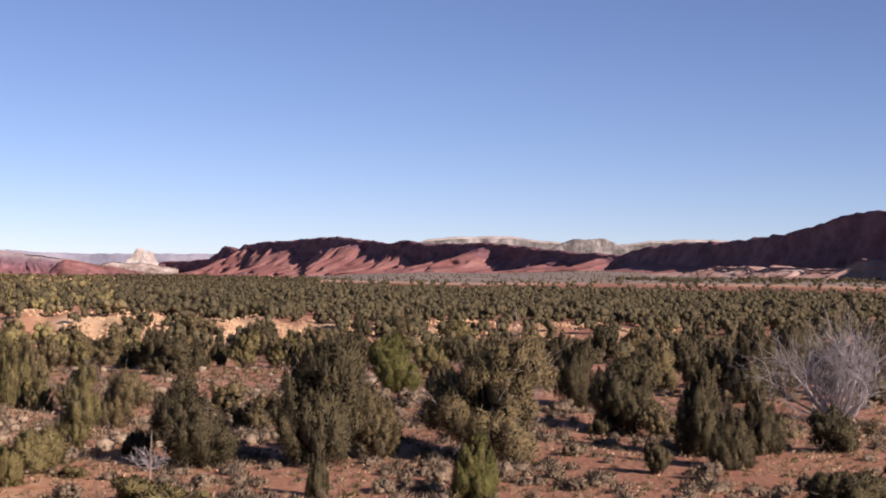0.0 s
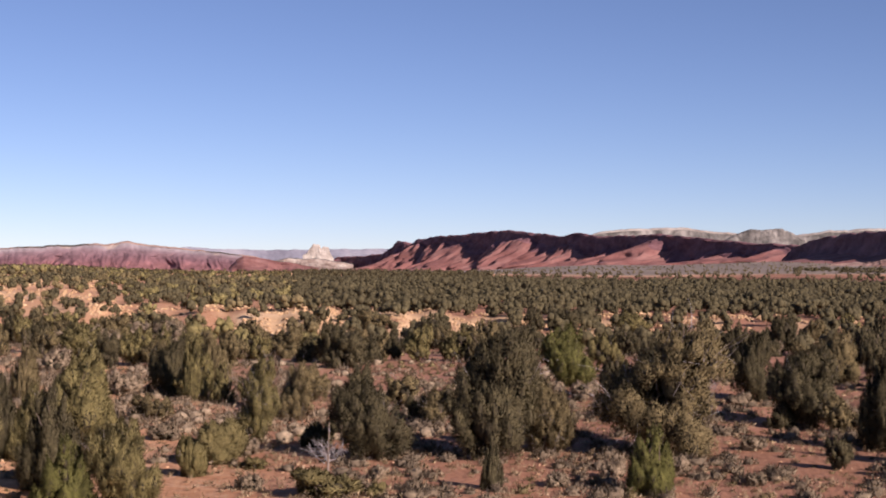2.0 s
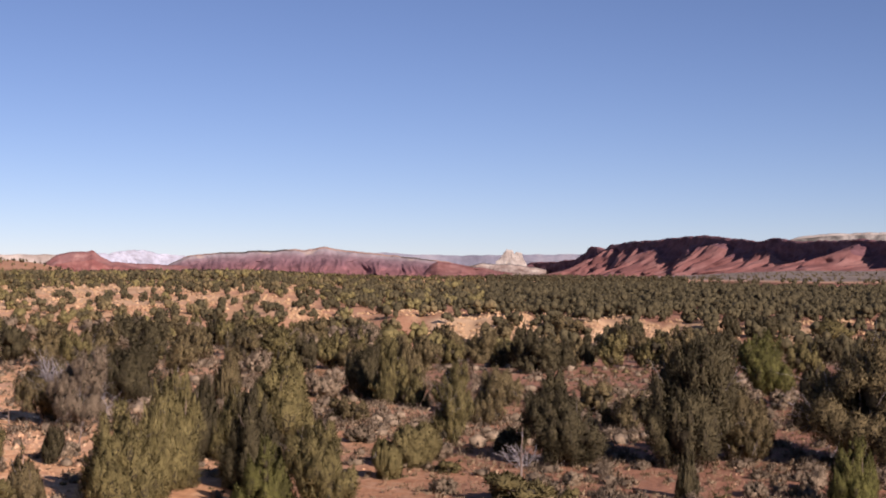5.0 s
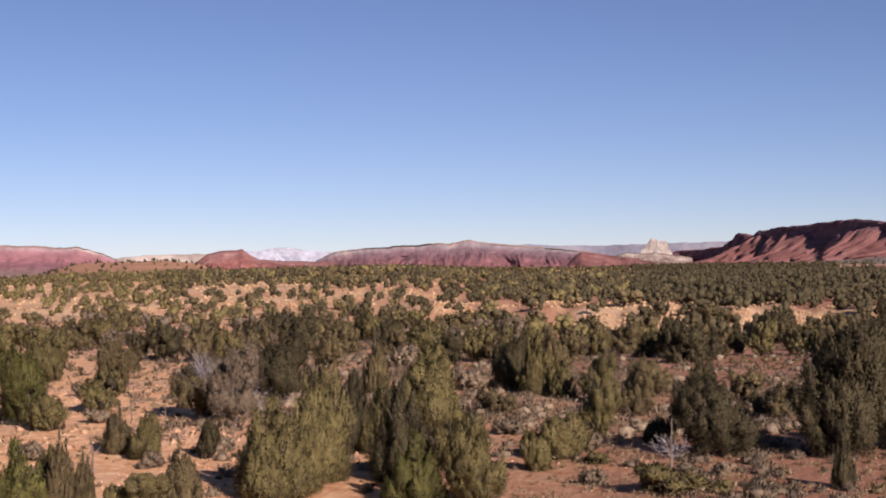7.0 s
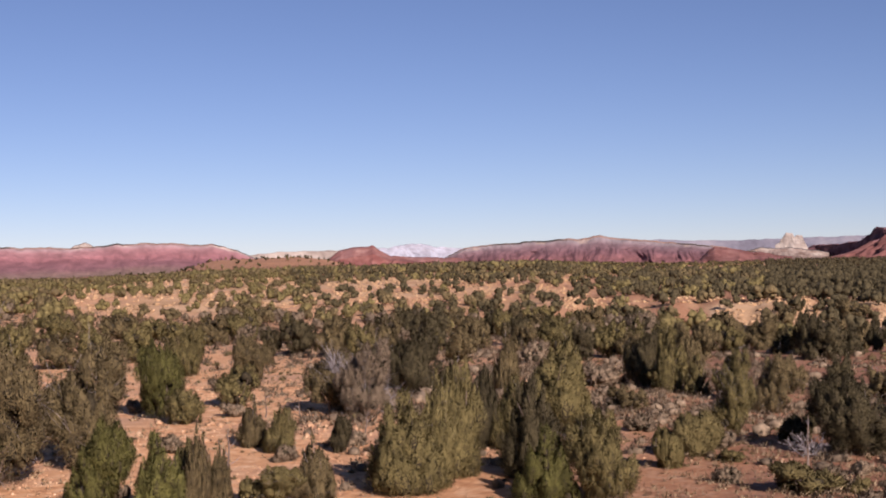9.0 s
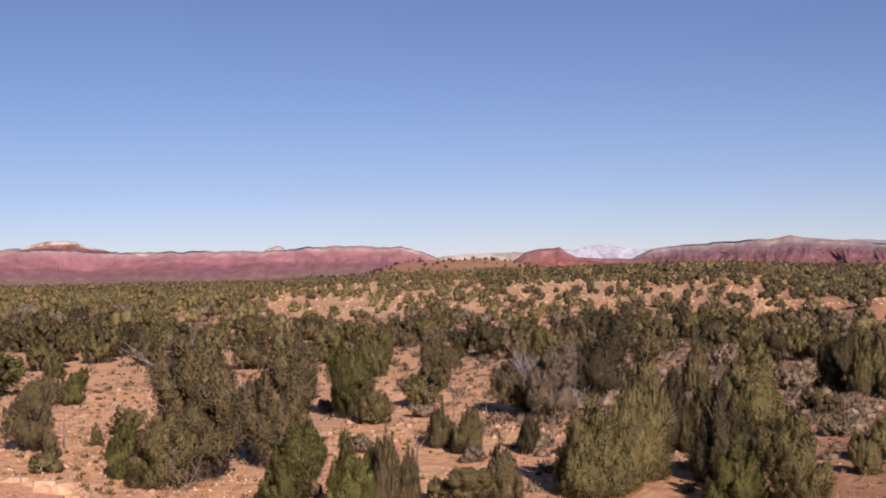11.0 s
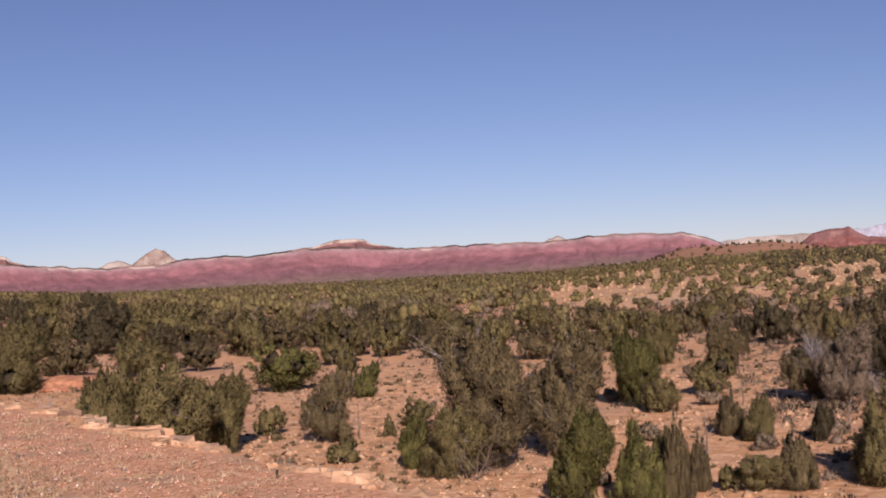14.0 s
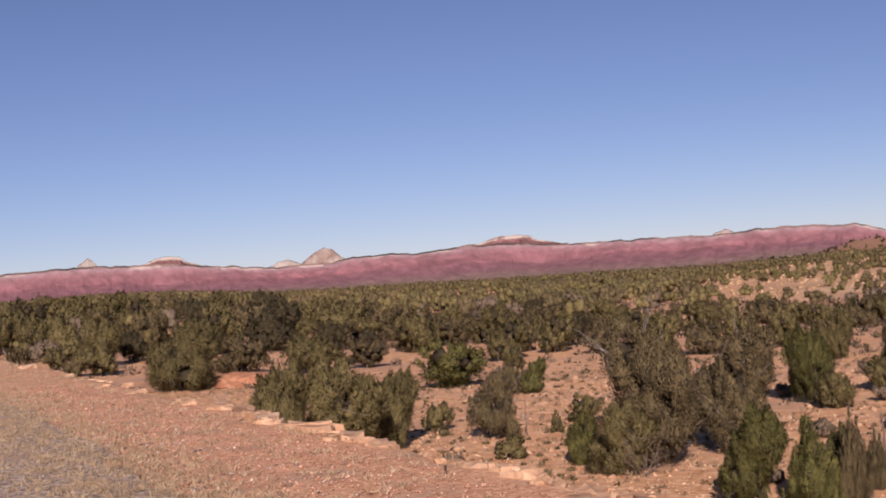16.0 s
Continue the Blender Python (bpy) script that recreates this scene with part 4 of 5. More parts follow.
put("round", "dark", 18.2, 104.8, 2.55, 2.13, 0, "mid")
put("spire", "dark", 29.5, 162.7, 4.80, 2.78, 1, "mid")
put("spire", "dark", 8.3, 45.4, 2.78, 1.77, 0, "near")
put("spire", "dark", 10.3, 45.8, 2.01, 1.58, 1, "near")
put("spire", "dark", 8.7, 42.2, 1.86, 1.31, 1, "near")
put("round", "dark", 14.4, 65.4, 3.49, 2.52, 0, "near")
put("round", "dark", 19.2, 78.5, 3.60, 2.52, 1, "near")
put("round", "dark", 12.9, 46.3, 1.32, 1.85, 1, "mid")
put("spire", "brown", 15.9, 52.1, 0.68, 0.57, 0, "small")
put("round", "dark", 45.8, 150.0, 3.77, 4.14, 0, "mid")
put("round", "dark", 6.2, 40.5, 0.87, 0.82, 0, "mid")
put("bush", "dark", 9.9, 34.3, 0.98, 2.14, 0, "near")
put("round", "brown", 42.7, 162.5, 3.37, 3.09, 1, "mid")
put("round", "dark", -11.6, 203.7, 3.39, 2.94, 0, "mid")
put("round", "olive", 2.7, 206.8, 3.38, 4.96, 0, "mid")
put("round", "dark", -6.6, 207.8, 3.31, 4.99, 1, "mid")
put("round", "brown", 12.7, 203.0, 2.41, 2.77, 0, "small")
put("round", "brown", -49.8, 188.2, 2.09, 3.58, 1, "small")
put("round", "olive", -55.4, 184.5, 2.13, 4.32, 1, "small")
put("round", "brown", -41.5, 189.8, 2.25, 3.11, 0, "small")
put("round", "brown", -34.5, 200.6, 3.02, 4.89, 0, "mid")
put("round", "brown", 26.2, 193.6, 3.08, 3.44, 1, "mid")
put("round", "olive", 32.8, 203.7, 2.91, 2.97, 0, "small")
put("round", "brown", 7.5, 158.4, 2.53, 3.81, 1, "mid")
put("spire", "olive", -22.9, 35.9, 1.34, 0.98, 1, "near")
put("spire", "brown", -24.4, 36.7, 1.26, 0.98, 0, "near")
put("round", "dark", -21.2, 36.5, 1.07, 0.74, 0, "near")
put("round", "brown", -37.4, 56.0, 2.34, 1.98, 0, "near")
put("round", "olive", -31.8, 46.7, 1.61, 1.72, 1, "mid")
put("round", "olive", -30.1, 40.9, 1.20, 1.26, 0, "mid")
put("round", "olive", -44.1, 60.2, 2.45, 2.15, 1, "near")
put("open", "brown", -26.8, 45.6, 2.19, 2.09, 0, "near")
put("open", "sage", -25.0, 44.8, 2.70, 2.17, 0, "near")
put("round", "dark", -28.0, 54.8, 2.58, 2.61, 0, "near")
put("spire", "olive", -16.0, 30.7, 2.32, 1.78, 0, "near")
put("spire", "olive", -15.9, 33.4, 2.90, 1.63, 1, "near")
put("spire", "dark", -17.5, 38.6, 2.25, 1.21, 0, "near")
put("spire", "olive", -15.7, 31.7, 2.43, 1.14, 1, "near")
put("spire", "brown", -24.5, 56.6, 2.36, 1.14, 0, "near")
put("spire", "olive", -16.6, 38.9, 2.05, 1.4, 0, "near")
put("spire", "olive", -16.8, 42.7, 2.89, 2.24, 1, "near")
put("spire", "dark", -13.9, 34.0, 2.40, 1.66, 0, "near")
put("spire", "green", -12.4, 31.0, 1.65, 1.36, 1, "near")
put("round", "olive", -11.2, 31.4, 2.00, 1.71, 1, "near")
put("spire", "brown", -17.6, 29.0, 1.27, 1.06, 0, "near")
put("open", "olive", -18.2, 28.3, 0.89, 1.24, 0, "near")
put("bush", "olive", -18.8, 28.1, 0.54, 0.66, 0, "small")
put("spire", "olive", -19.7, 27.0, 1.49, 0.99, 0, "near")
put("spire", "brown", -19.4, 27.7, 1.26, 0.57, 1, "near")
put("round", "dark", -19.3, 60.0, 2.37, 1.79, 0, "near")
put("spire", "olive", -17.6, 57.8, 2.70, 1.11, 0, "near")
put("round", "brown", -17.6, 61.3, 2.39, 1.28, 1, "near")
put("round", "brown", -16.5, 49.2, 0.97, 1.44, 0, "mid")
put("bush", "sage", -21.0, 59.4, 0.96, 1.79, 0, "small")
put("round", "dark", -50.4, 81.6, 2.39, 2.76, 0, "mid")
put("round", "brown", -45.9, 78.2, 2.49, 2.61, 1, "mid")
put("round", "olive", -40.1, 71.4, 2.22, 2.03, 1, "mid")
put("round", "brown", -41.9, 77.6, 2.57, 2.19, 0, "mid")
put("round", "dark", -45.2, 91.1, 2.81, 2.93, 1, "mid")
put("round", "brown", -40.3, 88.0, 2.23, 2.01, 0, "mid")
put("round", "brown", -35.8, 75.9, 2.06, 2.01, 1, "mid")
put("round", "dark", -49.7, 127.0, 2.12, 2.51, 0, "mid")
put("round", "dark", -29.5, 79.5, 2.03, 1.83, 1, "mid")
put("round", "olive", -29.1, 83.1, 2.25, 2.18, 0, "mid")
put("bush", "sage", -31.1, 75.8, 1.24, 1.84, 0, "small")
put("round", "dark", -41.2, 97.4, 2.11, 2.2, 1, "mid")
put("round", "brown", -70.0, 98.6, 2.50, 3.19, 0, "mid")
put("round", "olive", -76.4, 112.9, 2.74, 3.6, 1, "mid")
put("round", "dark", -52.4, 81.2, 1.95, 1.55, 0, "mid")
put("round", "dark", -60.1, 116.5, 2.80, 3.15, 0, "mid")
put("round", "dark", -52.8, 119.9, 2.55, 2.93, 1, "mid")
put("round", "brown", -57.4, 156.5, 3.06, 4.0, 0, "mid")
put("round", "dark", -50.5, 155.8, 3.40, 3.93, 1, "mid")
put("round", "green", -54.0, 43.1, 2.23, 3.37, 0, "mid")
put("open", "brown", -35.5, 30.1, 2.25, 1.71, 1, "near")
put("round", "green", -47.0, 42.1, 1.45, 1.52, 1, "mid")
put("open", "olive", -52.3, 45.6, 2.00, 1.22, 0, "mid")
put("round", "olive", -36.1, 34.6, 0.98, 1.28, 1, "mid")
put("round", "green", -28.6, 27.3, 1.36, 0.89, 0, "near")
put("spire", "olive", -34.9, 32.2, 0.74, 0.49, 0, "mid")
put("bush", "olive", -39.3, 30.5, 0.95, 1.0, 0, "small")
put("bush", "yellow", -31.5, 27.1, 0.67, 1.03, 0, "small")
put("bush", "sage", -26.6, 21.2, 1.17, 0.84, 0, "small")
put("open", "brown", -26.4, 27.8, 3.70, 2.64, 1, "near")
put("round", "olive", -26.3, 26.7, 1.83, 1.68, 0, "near")
put("open", "brown", -26.5, 31.4, 3.36, 2.69, 0, "near")
put("round", "green", -32.2, 42.3, 2.63, 1.87, 1, "near")
put("round", "olive", -30.0, 40.8, 1.15, 1.21, 0, "mid")
put("round", "green", -20.6, 24.9, 2.03, 1.58, 1, "near")
put("spire", "green", -19.5, 25.5, 1.82, 1.29, 0, "near")
put("spire", "brown", -18.8, 26.0, 1.84, 0.67, 1, "near")
put("round", "olive", -66.1, 57.3, 2.72, 2.59, 1, "mid")
put("round", "dark", -71.1, 67.4, 2.23, 2.59, 0, "mid")
put("round", "brown", -62.6, 61.5, 1.52, 1.68, 1, "mid")
put("round", "olive", -55.5, 59.6, 2.51, 2.09, 0, "mid")
put("round", "brown", -85.3, 67.7, 2.47, 3.13, 0, "mid")
put("round", "olive", -84.4, 63.7, 2.42, 2.79, 1, "mid")
put("round", "brown", -87.9, 72.8, 2.20, 2.56, 1, "mid")
put("round", "brown", -88.3, 79.9, 2.42, 2.86, 0, "mid")
put("round", "olive", -75.1, 77.4, 2.22, 2.67, 1, "mid")
put("round", "brown", -54.2, 61.9, 1.96, 2.3, 0, "mid")
put("round", "olive", -53.0, 63.8, 2.24, 2.32, 1, "mid")
put("round", "olive", -53.7, 68.2, 2.14, 2.22, 0, "mid")
put("round", "brown", -44.8, 60.2, 1.98, 1.86, 1, "mid")
put("round", "olive", -74.8, 85.5, 2.21, 2.73, 0, "mid")
put("round", "brown", -79.7, 98.9, 2.22, 3.05, 0, "mid")
put("round", "olive", -112.0, 105.3, 2.29, 3.07, 1, "mid")
put("round", "olive", -100.0, 99.3, 2.33, 2.93, 0, "mid")
put("round", "olive", -35.8, 22.0, 3.15, 2.15, 1, "near")
put("round", "olive", -35.6, 24.1, 3.04, 2.89, 0, "near")
put("round", "olive", -36.9, 26.6, 2.45, 2.0, 1, "near")
put("round", "olive", -73.8, 48.1, 2.44, 3.95, 0, "mid")
put("open", "brown", -73.8, 52.1, 1.86, 2.96, 0, "mid")
put("round", "olive", -68.9, 36.5, 3.60, 4.18, 0, "near")
put("round", "olive", -100.8, 46.3, 3.77, 3.64, 1, "near")
put("round", "dark", -103.3, 50.4, 2.40, 2.39, 0, "mid")
put("round", "olive", -130.7, 53.4, 4.53, 3.73, 0, "mid")
put("spire", "olive", -128.5, 55.5, 4.19, 3.47, 1, "mid")
put("round", "olive", -140.9, 54.7, 4.77, 4.35, 1, "mid")
put("round", "brown", -123.5, 62.2, 3.88, 3.54, 0, "mid")
put("round", "olive", -108.0, 60.3, 4.03, 3.66, 1, "mid")
put("round", "dark", -110.1, 67.7, 4.29, 5.27, 1, "mid")
put("round", "olive", -110.8, 75.8, 4.11, 6.01, 0, "mid")
put("open", "brown", -110.2, 81.2, 3.49, 3.39, 1, "mid")
put("round", "olive", -81.8, 62.4, 3.19, 3.37, 1, "mid")
put("round", "olive", -84.0, 71.3, 2.98, 3.17, 0, "mid")
put("round", "brown", -70.4, 62.1, 2.54, 2.33, 1, "mid")
put("round", "olive", -67.0, 62.2, 2.61, 2.34, 1, "mid")
put("round", "dark", -150.8, 81.9, 4.31, 4.26, 0, "mid")
put("round", "olive", -161.8, 79.3, 4.70, 4.47, 1, "mid")
put("round", "olive", -173.2, 76.1, 4.67, 4.84, 0, "mid")
put("round", "dark", -197.8, 80.1, 4.48, 5.12, 1, "mid")
put("round", "olive", -144.1, 93.6, 3.75, 4.54, 0, "mid")
put("round", "olive", -103.9, 83.2, 2.81, 3.3, 0, "mid")
put("round", "brown", -145.3, 85.6, 4.06, 4.05, 0, "mid")
put("round", "brown", -130.3, 93.0, 3.56, 4.23, 1, "mid")
put("round", "olive", -148.7, 54.5, 4.78, 5.07, 0, "mid")
put("round", "olive", -223.5, 104.9, 4.98, 5.92, 0, "mid")
put("round", "brown", -206.4, 107.2, 4.36, 5.58, 1, "mid")
put("round", "olive", -260.2, 109.9, 4.99, 6.78, 1, "mid")
put("round", "olive", -204.4, 115.4, 4.43, 5.63, 0, "mid")
put("round", "dark", -198.3, 120.8, 4.40, 5.57, 0, "mid")

# grey dead trees and snags
for x, y, h, w, boughs, seed in ((16.1, 57.6, 3.8, 3.7, 28, 1), (-8.1, 39.9, 0.55, 0.75, 9, 2), (-36.6, 20.4, 1.35, 1.3, 12, 3), (-25.5, 45.4, 2.1, 1.5, 22, 4), (2.6, 51.9, 2.3, 1.9, 22, 5)):
    ob = dead_tree("dead_tree", "leafless silver-grey dead tree full of fine twigs", h, w, boughs, 22 if h > 2 else 10, seed)
    ob.matrix_basis = pose(x, y, float(ground_z(np.array([x]), np.array([y]))[0]))
    PLANTED.append((x, y, w))
for x, y, h, seed in ((-7.6, 37.1, 1.5, 1), (-0.8, 52.8, 0.9, 2), (-20.4, 29.5, 1.55, 3), (-28.4, 43.5, 0.9, 4), (-26.8, 43.3, 0.75, 5), (-21.5, 38.6, 0.96, 6), (-35.2, 31.1, 1.13, 7), (-19.5, 28.1, 1.43, 8), (7.4, 38.9, 0.73, 9)):
    ob = snag("snag", "thin dead snag with broken stubs", h, seed)
    ob.matrix_basis = pose(x, y, float(ground_z(np.array([x]), np.array([y]))[0]))


def fallen_log(x, y, length, thick, turn, seed):
    """A weathered log on the ground, with a broken stub."""
    rng = np.random.default_rng(seed)
    base = new("fallen_log")
    a, b = np.array([-length / 2, 0, thick]), np.array([length / 2, 0, thick * 2.2])
    v, f = tubes([limb(rng, a, b, thick, thick * 0.6, 0.05, 8)], 8)
    mesh_object("stem", v, f, DEADWOOD, base)
    v, f = tubes([limb(rng, (a + b) / 2, (a + b) / 2 + (0.25, 0.1, 0.3), thick * 0.45, thick * 0.12, 0.1, 5)], 5)
    mesh_object("branch_stub", v, f, DEADWOOD, base)
    base.matrix_basis = pose(x, y, float(ground_z(np.array([x]), np.array([y]))[0]), 0, -14, turn)
    return tagged(base, "pale weathered log leaning on a juniper", "log")


fallen_log(-41.2, 34.8, 1.0, 0.09, 20, 1)
fallen_log(-27.2, 29.8, 1.0, 0.11, 100, 2)
for x, y, h, w, seed in ((-25.7, 26.6, 1.2, 1.5, 21),):
    ob = dead_tree("bare_stems", "gnarled bare stems at the foot of an old juniper", h, w, 7, 5, seed, BARK)
    ob.matrix_basis = pose(x, y, float(ground_z(np.array([x]), np.array([y]))[0]))

# ---- the rest of the woodland: single trees out to the ledges, then woods past counting ----
rng = np.random.default_rng(77)
CLEAR = ((-35.6, 59.7, 1.3), (-23.7, 38.0, 1.4), (-55.2, 52.9, 2.3), (-41.8, 38.8, 1.7), (-53.5, 51.1, 2.2), (-35.1, 50.2, 1.4), (-22.7, 34.8, 1.3), (-6.2, 46.1, 1.4), (3.7, 41.8, 2.2), (-1.1, 46.7, 0.8), (-34.2, 28.4, 1.8), (12.5, 48.7, 0.9), (-16.3, 106.8, 0.9))


def free(x, y, gap):
    if any((x - a) ** 2 + (y - b) ** 2 < c * c for a, b, c in CLEAR):
        return False
    return all((x - a) ** 2 + (y - b) ** 2 > (gap + 0.45 * c) ** 2 for a, b, c in PLANTED)


for az, r, h, w in ((-11.6, 72, 2.6, 2.6), (-13.2, 74, 2.5, 2.4), (-15.5, 76, 2.4, 2.6), (-17.0, 70, 2.6, 2.8), (-16.3, 88, 2.3, 2.5), (-12.4, 90, 2.0, 2.4), (-14.4, 84, 2.2, 2.3), (-10.2, 80, 2.2, 2.2)):
    put("round", "dark", *polar(az, r), h, w, int(r) % 2, "mid", label="dark green pinyon behind the silver dead tree")

count = tries = 0
while count < 210 and tries < 9000:
    tries += 1
    az, r = rng.uniform(-18.5, 71), math.sqrt(rng.uniform(84 ** 2, 185 ** 2))
    x, y = polar(az, r)
    if (57 < az < 62.5 and r < 92) or (-16.5 < az < -11 and r < 80) or (42 < az < 53 and r < 100) or (30.5 < az < 38 and r < 105):
        continue
    if not free(x, y, 0.6):
        continue
    shape = rng.choice(["round", "round", "spire", "open"])
    colour = rng.choice(["olive", "brown", "olive", "dark", "brown"]) if shape != "open" else rng.choice(["brown", "olive", "brown", "sage"])
    # olive turns dark to the right, painting side shade into the crowns
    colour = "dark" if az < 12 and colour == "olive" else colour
    h = rng.uniform(1.1, 2.5)
    put(shape, colour, x, y, h, h * {"round": rng.uniform(0.95, 1.3), "spire": rng.uniform(0.6, 0.8), "open": rng.uniform(0.9, 1.2)}[shape], int(rng.integers(2)), "mid")
    count += 1


def far_woods(name, label, places, mat, per_tree, leaf, seed):
    """Many small trees in one mesh: each a few rounded lobes covered with sprays, uneven in outline."""
    r_ = np.random.default_rng(seed)
    n = len(places)
    x, y, h, w = places.T
    z = ground_z(x, y)
    lobes = 9 if per_tree >= 150 else 4 if per_tree >= 40 else 2
    k = np.repeat(np.arange(n), lobes)
    m = len(k)
    ang = np.tile(np.arange(lobes) * 6.283 / lobes, n) + np.repeat(r_.uniform(0, 6.283, n), lobes) + r_.normal(0, 0.4, m)
    lean = r_.uniform(0.02, 0.34, m) * w[k]
    up = r_.uniform(0.22, 0.7, m)
    C = np.stack([x[k] + np.cos(ang) * lean, y[k] + np.sin(ang) * lean, z[k] + up * h[k]], 1)
    S = np.stack([0.9 * w[k], 0.9 * w[k], 1.15 * h[k]], 1) * r_.uniform(0.2, 0.33, (m, 1)) * (0.9 if lobes > 6 else 1.1)
    each = max(per_tree // lobes, 3)
    j = np.repeat(np.arange(m), each)
    d = r_.normal(0, 1, (len(j), 3))
    d /= np.linalg.norm(d, axis=1, keepdims=True)
    pos = C[j] + d * S[j] * r_.uniform(0.7, 1.25, (len(j), 1))
    pos[:, 2] = np.maximum(pos[:, 2], z[k][j] + 0.05)
    out = np.stack([x[k][j], y[k][j], z[k][j] + 0.4 * h[k][j]], 1)
    out = (pos - out) / w[k][j][:, None]
    side = 0.35 * d + 1.1 * out + (0, 0, 0.22)
    v, f = blades(r_, pos, 0.5 * d + (0, 0, 0.5), leaf, leaf * 0.6, 1, 0.5, side)
    v2, f2, d2 = lumps(r_, C, S * 0.76, 1 if per_tree > 30 else 0, 0.2, 0.2)
    ob = mesh_object(name, np.concatenate([v, v2]), np.concatenate([f, f2 + len(v)]), mat)
    round_shading(ob, np.concatenate([np.repeat(side + r_.normal(0, 0.1, side.shape), 3, 0), d2 + (0, 0, 0.25) + r_.normal(0, 0.15, d2.shape)]))
    return tagged(ob, label, "woodland", kind="stuff")


def scatter(n, r0, r1, seed, bare=0.0, az0=-20.0, az1=74.0):
    r_ = np.random.default_rng(seed)
    az = r_.uniform(az0, az1, n)
    r = np.sqrt(r_.uniform(r0 ** 2, r1 ** 2, n))
    a = np.radians(az)
    x, y = -np.sin(a) * r, np.cos(a) * r
    keep = fractal(x * 0.012, y * 0.012, seed) + r_.uniform(-0.5, 0.5, n) > bare
    keep &= ~((az > -8) & (az < 20) & (r > 196) & (r < 232) & (r_.uniform(0, 1, n) < 0.5))
    keep &= ~((az > -8) & (az < 20) & (r > 125) & (r < 200) & (r_.uniform(0, 1, n) < 0.3))
    keep &= ~((az > 20) & (az < 40) & (r > 200) & (r < 420) & (r_.uniform(0, 1, n) < 0.4))
    keep &= ~((az < 5) & (r > 560 + 6 * np.clip(az, -18, 4)) & (r_.uniform(0, 1, n) < 0.93))
    h = r_.uniform(1.5, 3.2, n) * np.interp(r, [150, 240, 480, 950], [1.05, 1.0, 1.15, 1.2])
    h = h * np.where((az > 36) & (r > 560), 0.5, np.where((az > 36) & (r > 330), 0.8, 1.0)) * np.where((az > 13) & (az <= 36) & (r > 560), 0.7, 1.0)
    keep &= ~((az > 36) & (r > 110) & (r < 330) & (fractal(x * 0.035, y * 0.035, 71) > 0.04) & (r_.uniform(0, 1, n) < 0.85))
    keep &= ~((az > 38) & (r > 620) & (r_.uniform(0, 1, n) < 0.7))
    h = h * np.where((az > 19) & (az < 41) & (r < 430), 0.68, 1.0)
    keep &= ~((az > 29) & (az < 41) & (r > 560) & (r_.uniform(0, 1, n) < 0.94))
    return np.stack([x, y, h, h * r_.uniform(0.85, 1.35, n)], 1)[keep]


for k, colour in enumerate(("olive", "brown", "olive", "sage")):
    far = ("olive", "brown", "brown", "olive")[k]      # no grey ones further out
    far_woods("scrub_woodland", f"{colour} juniper scrub between the clearings and the ledges", scatter(150, 128, 198, 130 + k, -0.4, 12), FOLIAGE[colour], 360, 0.22, 240 + k)
    far_woods("scrub_woodland", f"distant {far} juniper scrub on the sandy slopes", scatter(500, 190, 330, 100 + k, -0.2, 31), FOLIAGE[far], 210, 0.24, 200 + k)
    far_woods("scrub_woodland", f"far {far} juniper woods on the plain", scatter(1130, 330, 560, 110 + k, -0.25, 31), FOLIAGE[far], 60, 0.42, 210 + k)
    far_woods("scrub_woodland", f"farthest {far} juniper woods on the plain", scatter(1200, 560, 950, 120 + k, -0.6, 31), FOLIAGE[far], 22, 0.75, 220 + k)
# mixed woods between, half of them darkened to grade into the side shade
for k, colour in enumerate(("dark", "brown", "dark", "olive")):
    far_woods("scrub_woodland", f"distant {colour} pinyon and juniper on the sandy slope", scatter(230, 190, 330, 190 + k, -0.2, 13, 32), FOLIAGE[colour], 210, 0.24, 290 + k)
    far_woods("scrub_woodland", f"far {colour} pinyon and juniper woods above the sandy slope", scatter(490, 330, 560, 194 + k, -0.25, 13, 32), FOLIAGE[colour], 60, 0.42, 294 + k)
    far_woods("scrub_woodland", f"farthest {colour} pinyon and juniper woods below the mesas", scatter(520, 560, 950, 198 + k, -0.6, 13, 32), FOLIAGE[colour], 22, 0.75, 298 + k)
# woods before the shaded cliffs, all dark: their side shade is in the colour
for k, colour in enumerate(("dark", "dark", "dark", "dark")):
    far_woods("scrub_woodland", f"{colour} scrub before the ledges, side shade in its tone", scatter(45, 128, 198, 180 + k, -0.4, -20, 12), FOLIAGE[colour], 360, 0.22, 280 + k)
    far_woods("scrub_woodland", f"distant {colour} scrub beyond the ledges, side shade in its tone", scatter(450, 200, 330, 150 + k, -0.3, -20, 13), FOLIAGE[colour], 210, 0.24, 250 + k)
    far_woods("scrub_woodland", f"far {colour} woods on the red flats, side shade in their tone", scatter(1000, 330, 560, 160 + k, -0.65, -20, 13), FOLIAGE[colour], 60, 0.42, 260 + k)
    far_woods("scrub_woodland", f"farthest {colour} woods on the red flats, side shade in their tone", scatter(1000, 560, 950, 170 + k, -0.6, -20, 13), FOLIAGE[colour], 22, 0.75, 270 + k)
far_woods("scrub_woodland", "pinyon and juniper scrub beyond the ledges, toned for side shade", scatter(420, 236, 430, 141, -0.6, -20, 4), FOLIAGE["dark"], 160, 0.28, 234)
hill_r = np.random.default_rng(5)
a = np.radians(hill_r.uniform(29.5, 39, 80))
r = hill_r.uniform(720, 1000, 80)
far_woods("scrub_woodland", "scattered dark junipers on the low red hill", np.stack([-np.sin(a) * r, np.cos(a) * r, hill_r.uniform(1.3, 2.6, 80), hill_r.uniform(1.3, 3, 80)], 1), FOLIAGE["dark"], 22, 1.2, 230)

